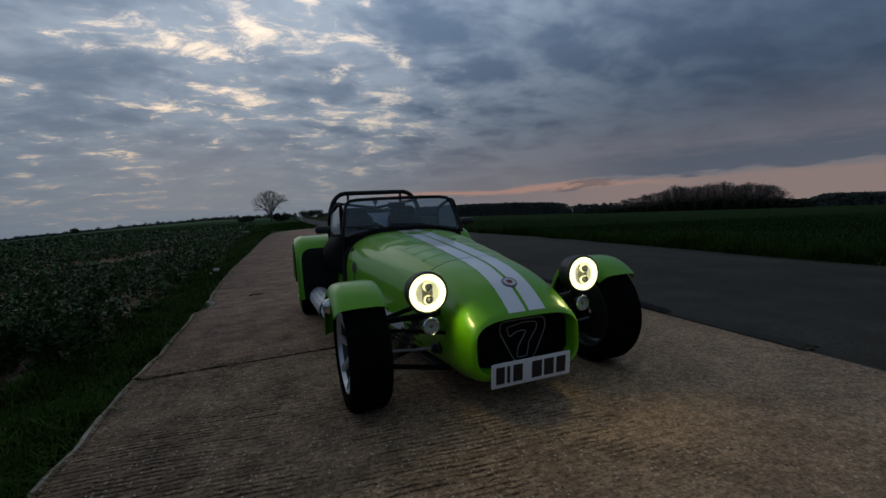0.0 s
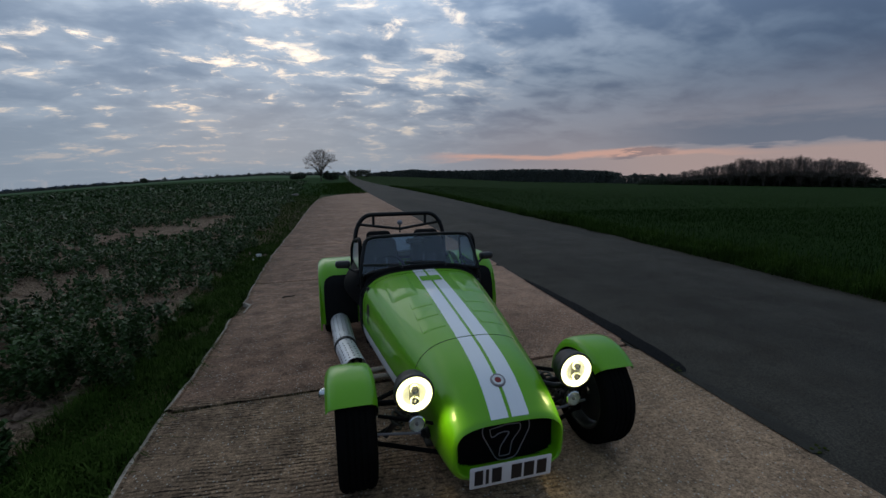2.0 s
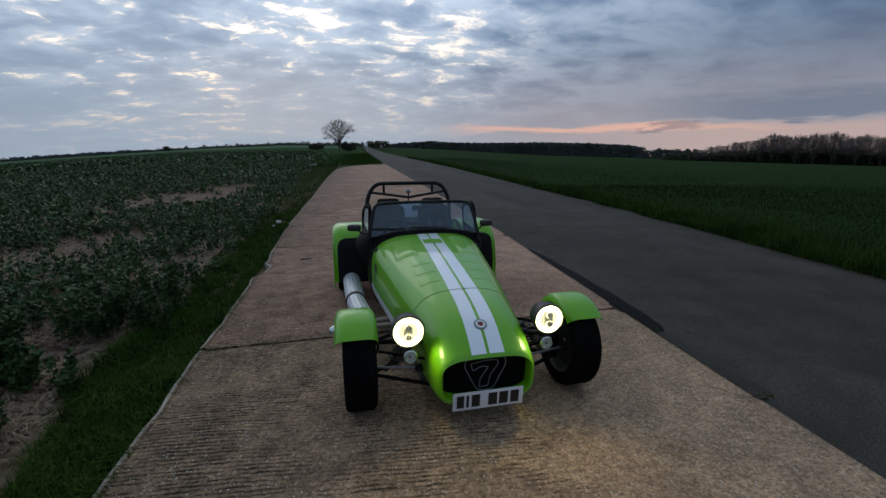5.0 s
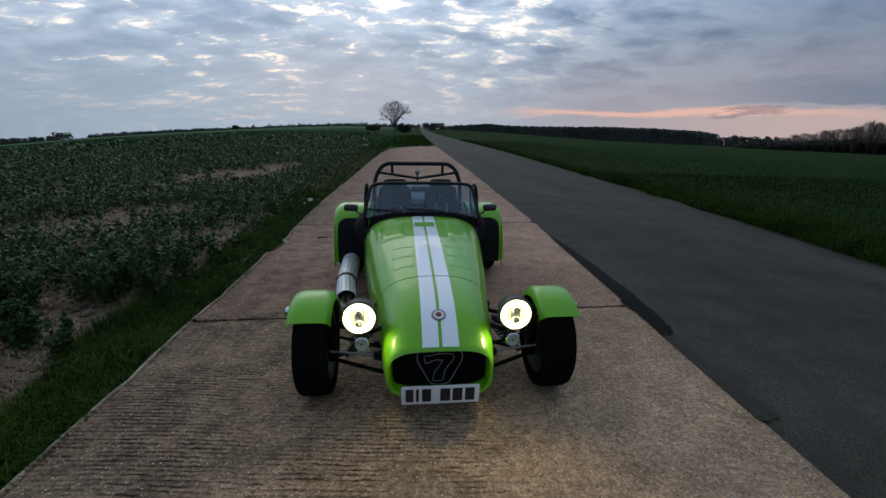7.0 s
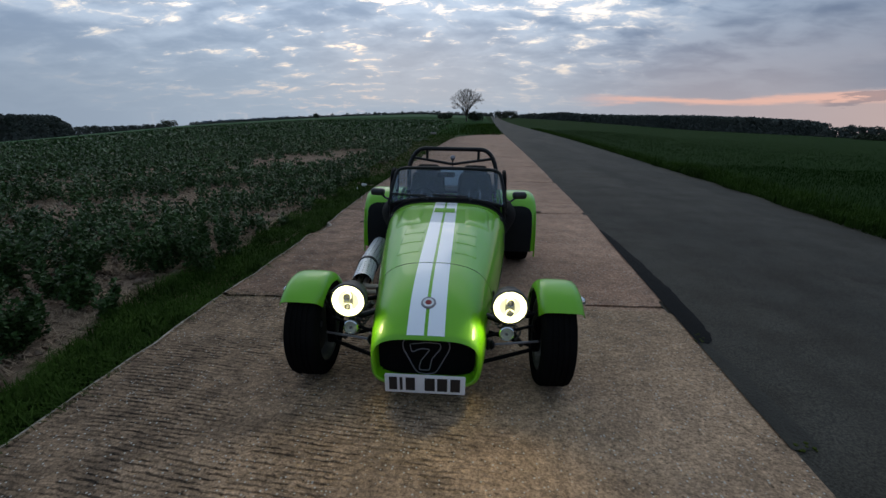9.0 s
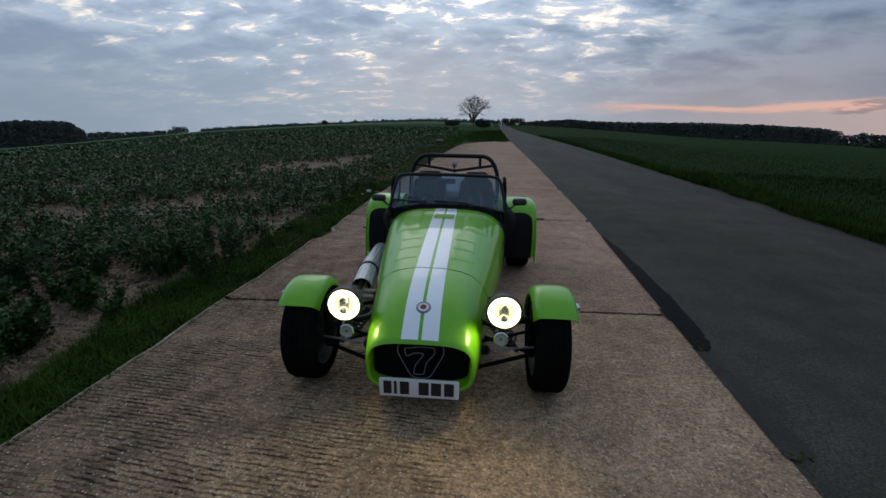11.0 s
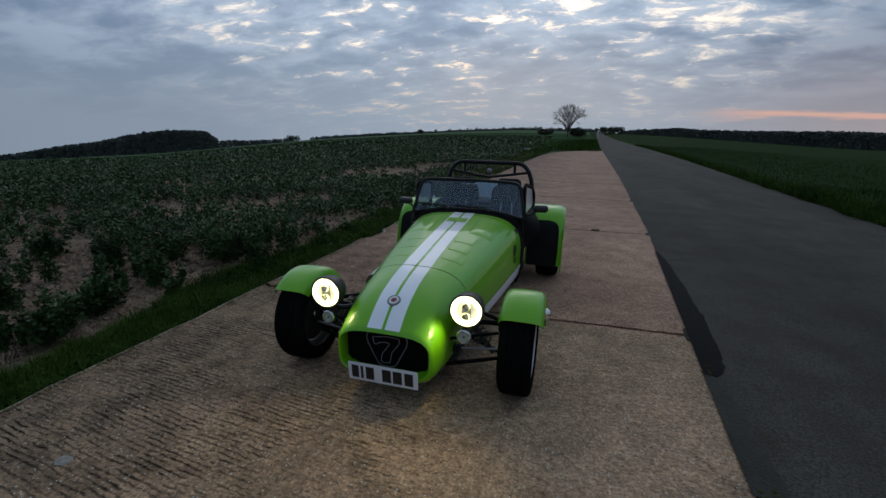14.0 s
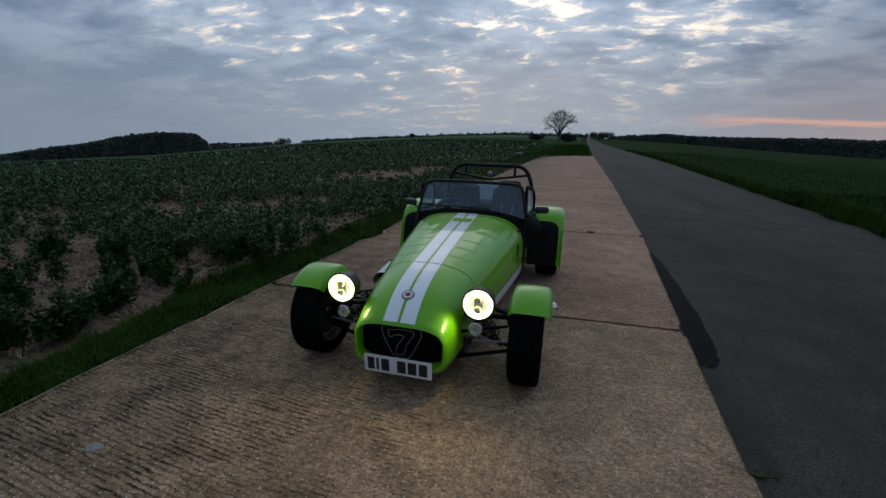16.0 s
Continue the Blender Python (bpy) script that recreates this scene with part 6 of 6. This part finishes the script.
# steering wheel on the car's right
sw = part("steering_wheel", tube([(0.235 * -1 + 0.135 * math.cos(a), 1.79 + 0.05 * math.sin(a), 0.70 + 0.125 * math.sin(a)) for a in np.linspace(0, math.tau, 29)[:-1]], 0.013, 8, None, 1.0, True), CLOTH, car, "small black steering wheel")
for a in (0.3, 2.85, 4.71):
    part("wheel_spoke", tube([(-0.235, 1.80, 0.70), (-0.235 + 0.13 * math.cos(a), 1.79 + 0.05 * math.sin(a), 0.70 + 0.12 * math.sin(a))], 0.008, 6), SATIN, sw)
for s in (1, -1):
    seat = part("seat", block((0.36, 0.42, 0.14), (s * 0.235, 2.10, 0.26), 0.05, (8, 0, 0), 3), CLOTH, car, "black moulded bucket seat")
    bm = block((0.44, 0.11, 0.62), (s * 0.235, 2.36, 0.60), 0.05, (-14, 0, 0), 3)
    for v in bm.verts:
        v.co.x = s * 0.245 + (v.co.x - s * 0.235) * (1 - 0.30 * float(smooth01(v.co.z, 0.62, 0.95)))
    part("backrest", bm, CLOTH, seat)
    part("head_restraint", block((0.25, 0.10, 0.18), (s * 0.245, 2.45, 0.885), 0.048, (-14, 0, 0), 5), CLOTH, seat)
    for k in (-1, 1):
        part("harness_strap", tube(rounded([(s * 0.245 + k * 0.06, 2.30, 0.35), (s * 0.245 + k * 0.06, 2.30, 0.62), (s * 0.245 + k * 0.05, 2.385, 0.84)], 0.05), 0.010, 4), mat("grey_webbing", (0.16, 0.17, 0.19), 0.8, vary=0.15, fine=200, bump=0.1), seat, "grey harness webbing")

# roll-over bar
RB = 2.60
bar_pts = rounded([(-0.475, RB - 0.02, 0.62), (-0.468, RB, 0.96), (-0.375, RB + 0.015, 1.125), (0.375, RB + 0.015, 1.125), (0.468, RB, 0.96), (0.475, RB - 0.02, 0.62)], 0.13, 8)
roll = part("roll_bar", tube(bar_pts, 0.0225, 12), SATIN, car, "black tubular roll-over bar", 60)
for s in (1, -1):
    part("roll_brace", tube([(s * 0.452, RB, 1.035), (s * -0.005, RB + 0.01, 0.966)], 0.0145, 10), SATIN, roll)
    part("roll_post", tube([(s * 0.275, RB + 0.012, 1.115), (s * 0.275, RB + 0.012, 1.008)], 0.0145, 10), SATIN, roll)
ball = part("mount_stalk", tube([(0.0, RB + 0.01, 0.93), (0.0, RB, 1.02)], 0.008, 8), BLACK, roll)
part("mount_ball", spin([(0, 0.028), (0.016, 0.023), (0.025, 0.012), (0.028, 0), (0.025, -0.012), (0.016, -0.023), (0, -0.028)], 20, "z", (0, RB, 1.035)), GREYLINE, ball, "small grey ball mount")


# rear wings with dark stone guards
def rear_wing(s):
    prof = [(1.985, 0.20), (1.995, 0.36), (2.02, 0.50), (2.06, 0.60), (2.12, 0.67), (2.20, 0.715), (2.32, 0.735), (2.46, 0.730), (2.58, 0.700), (2.68, 0.64), (2.76, 0.56), (2.82, 0.46), (2.85, 0.34)]
    xs = np.linspace(0, 1, 13)
    rings = []
    for i, (y, z) in enumerate(prof):
        a, b = prof[max(i - 1, 0)], prof[min(i + 1, len(prof) - 1)]
        t = Vector((0, b[0] - a[0], b[1] - a[1])).normalized()
        nrm = Vector((0, -t.z, t.y))
        ring = []
        for u in xs:
            x = 0.500 + (0.846 - 0.500) * min(1, u * 1.08)
            drop = 0.075 * max(0, (u - 0.72) / 0.28) ** 2.6
            p = Vector((s * (x - (0.012 if u > 0.99 else 0)), y, z)) - nrm * drop
            ring.append(tuple(p))
        rings.append(ring)
    wing = part("rear_wing", loft(rings, False), PAINT, car, "flared lime green rear wing", 50)
    # guard panel on the leading face
    rows = []
    for y, z, end in ((1.978, 0.20, 0.800), (1.988, 0.36, 0.805), (2.006, 0.46, 0.805), (2.034, 0.545, 0.803), (2.052, 0.583, 0.796), (2.070, 0.606, 0.780), (2.084, 0.622, 0.752), (2.090, 0.630, 0.715)):
        rows.append([(s * x, y - 0.014 + 0.012 * max(0, (x - 0.78) / 0.06) ** 2, z) for x in np.linspace(0.515, end, 9)])
    part("stone_guard", loft(rows, False), GUARD, wing, "matt black stone guard", 50)
    # outer lip and inner closing plate
    part("wing_back", block((0.34, 0.02, 0.30), (s * 0.67, 2.66, 0.42), 0.01), BLACK, wing)
    lip = [(s * 0.841, y + (0.012 if i == 0 else 0), z - 0.055) for i, (y, z) in enumerate(prof)]
    part("wing_lip", tube(lip, 0.007, 6), PAINT, wing)


for s in (1, -1):
    rear_wing(s)

# side exhaust with its perforated heat shield, on the field side
ex_a, ex_b, ex_c = Vector((-0.680, 2.03, 0.215)), Vector((-0.658, 1.36, 0.215)), Vector((-0.622, 1.03, 0.22))
exh = part("exhaust", tube([ex_a, ex_b, ex_b + Vector((0.004, -0.03, 0)), ex_c + Vector((-0.003, 0.03, 0))], 0.070, 24), SOOT, car, "steel side exhaust silencer")


def shield_shell(a, b, r, name):
    d = (b - a).normalized()
    side = d.cross(Vector((0, 0, 1))).normalized()
    up = side.cross(d)
    rings = []
    for p in (a, a.lerp(b, 0.04), a.lerp(b, 0.96), b):
        k = r if p not in (a, b) else r * 0.985
        rings.append([tuple(p + (side * math.cos(q) + up * math.sin(q)) * k) for q in np.linspace(-0.5, math.pi + 0.5, 25)])
    sh = part(name, loft(rings, False), SHIELD, exh, "perforated silver heat shield", 60)
    bm = bmesh.new()
    n = int((b - a).length / 0.045)
    for i in range(n):
        for q in np.linspace(-0.1, math.pi + 0.1, 9):
            if (i * 7 + int(q * 10)) % 11 == 0:
                continue
            c = a.lerp(b, (i + 0.5 + 0.25 * (int(q * 3) % 2)) / (n + 0.3)) + (side * math.cos(q) + up * math.sin(q)) * (r + 0.0012)
            nn = side * math.cos(q) + up * math.sin(q)
            tt = nn.cross(d)
            bm.faces.new([bm.verts.new(c + (d * math.cos(w) * 0.010 + tt * math.sin(w) * 0.0055)) for w in np.linspace(0, math.tau, 9)[:-1]])
    part("perforation", bm, INK, sh, "", 0)["kind"] = "stuff"


shield_shell(ex_a + Vector((0, -0.03, 0)), ex_b + Vector((0, 0.01, 0)), 0.084, "heat_shield")
shield_shell(ex_b + Vector((0, -0.03, 0)), ex_c + Vector((0.012, -0.10, 0)), 0.079, "heat_shield")
part("exhaust_band", tube([ex_b + Vector((0, 0.008, 0)), ex_b + Vector((0, -0.028, 0))], 0.086, 24), INK, exh)
part("tail_pipe", tube(rounded([ex_a + Vector((0, -0.02, 0)), ex_a + Vector((-0.01, 0.06, 0)), ex_a + Vector((-0.17, 0.08, -0.005))], 0.05), 0.024, 14), STEEL, exh)
for pts in ([(-0.650, 1.08, 0.215), (-0.640, 0.88, 0.200), (-0.590, 0.82, 0.190), (-0.40, 0.80, 0.200)], [(-0.600, 1.08, 0.205), (-0.590, 0.93, 0.205), (-0.540, 0.89, 0.205), (-0.40, 0.88, 0.220)]):
    part("primary_pipe", tube(rounded(pts, 0.06), 0.0205, 12), FADED, exh, "heat-faded pale exhaust pipe")
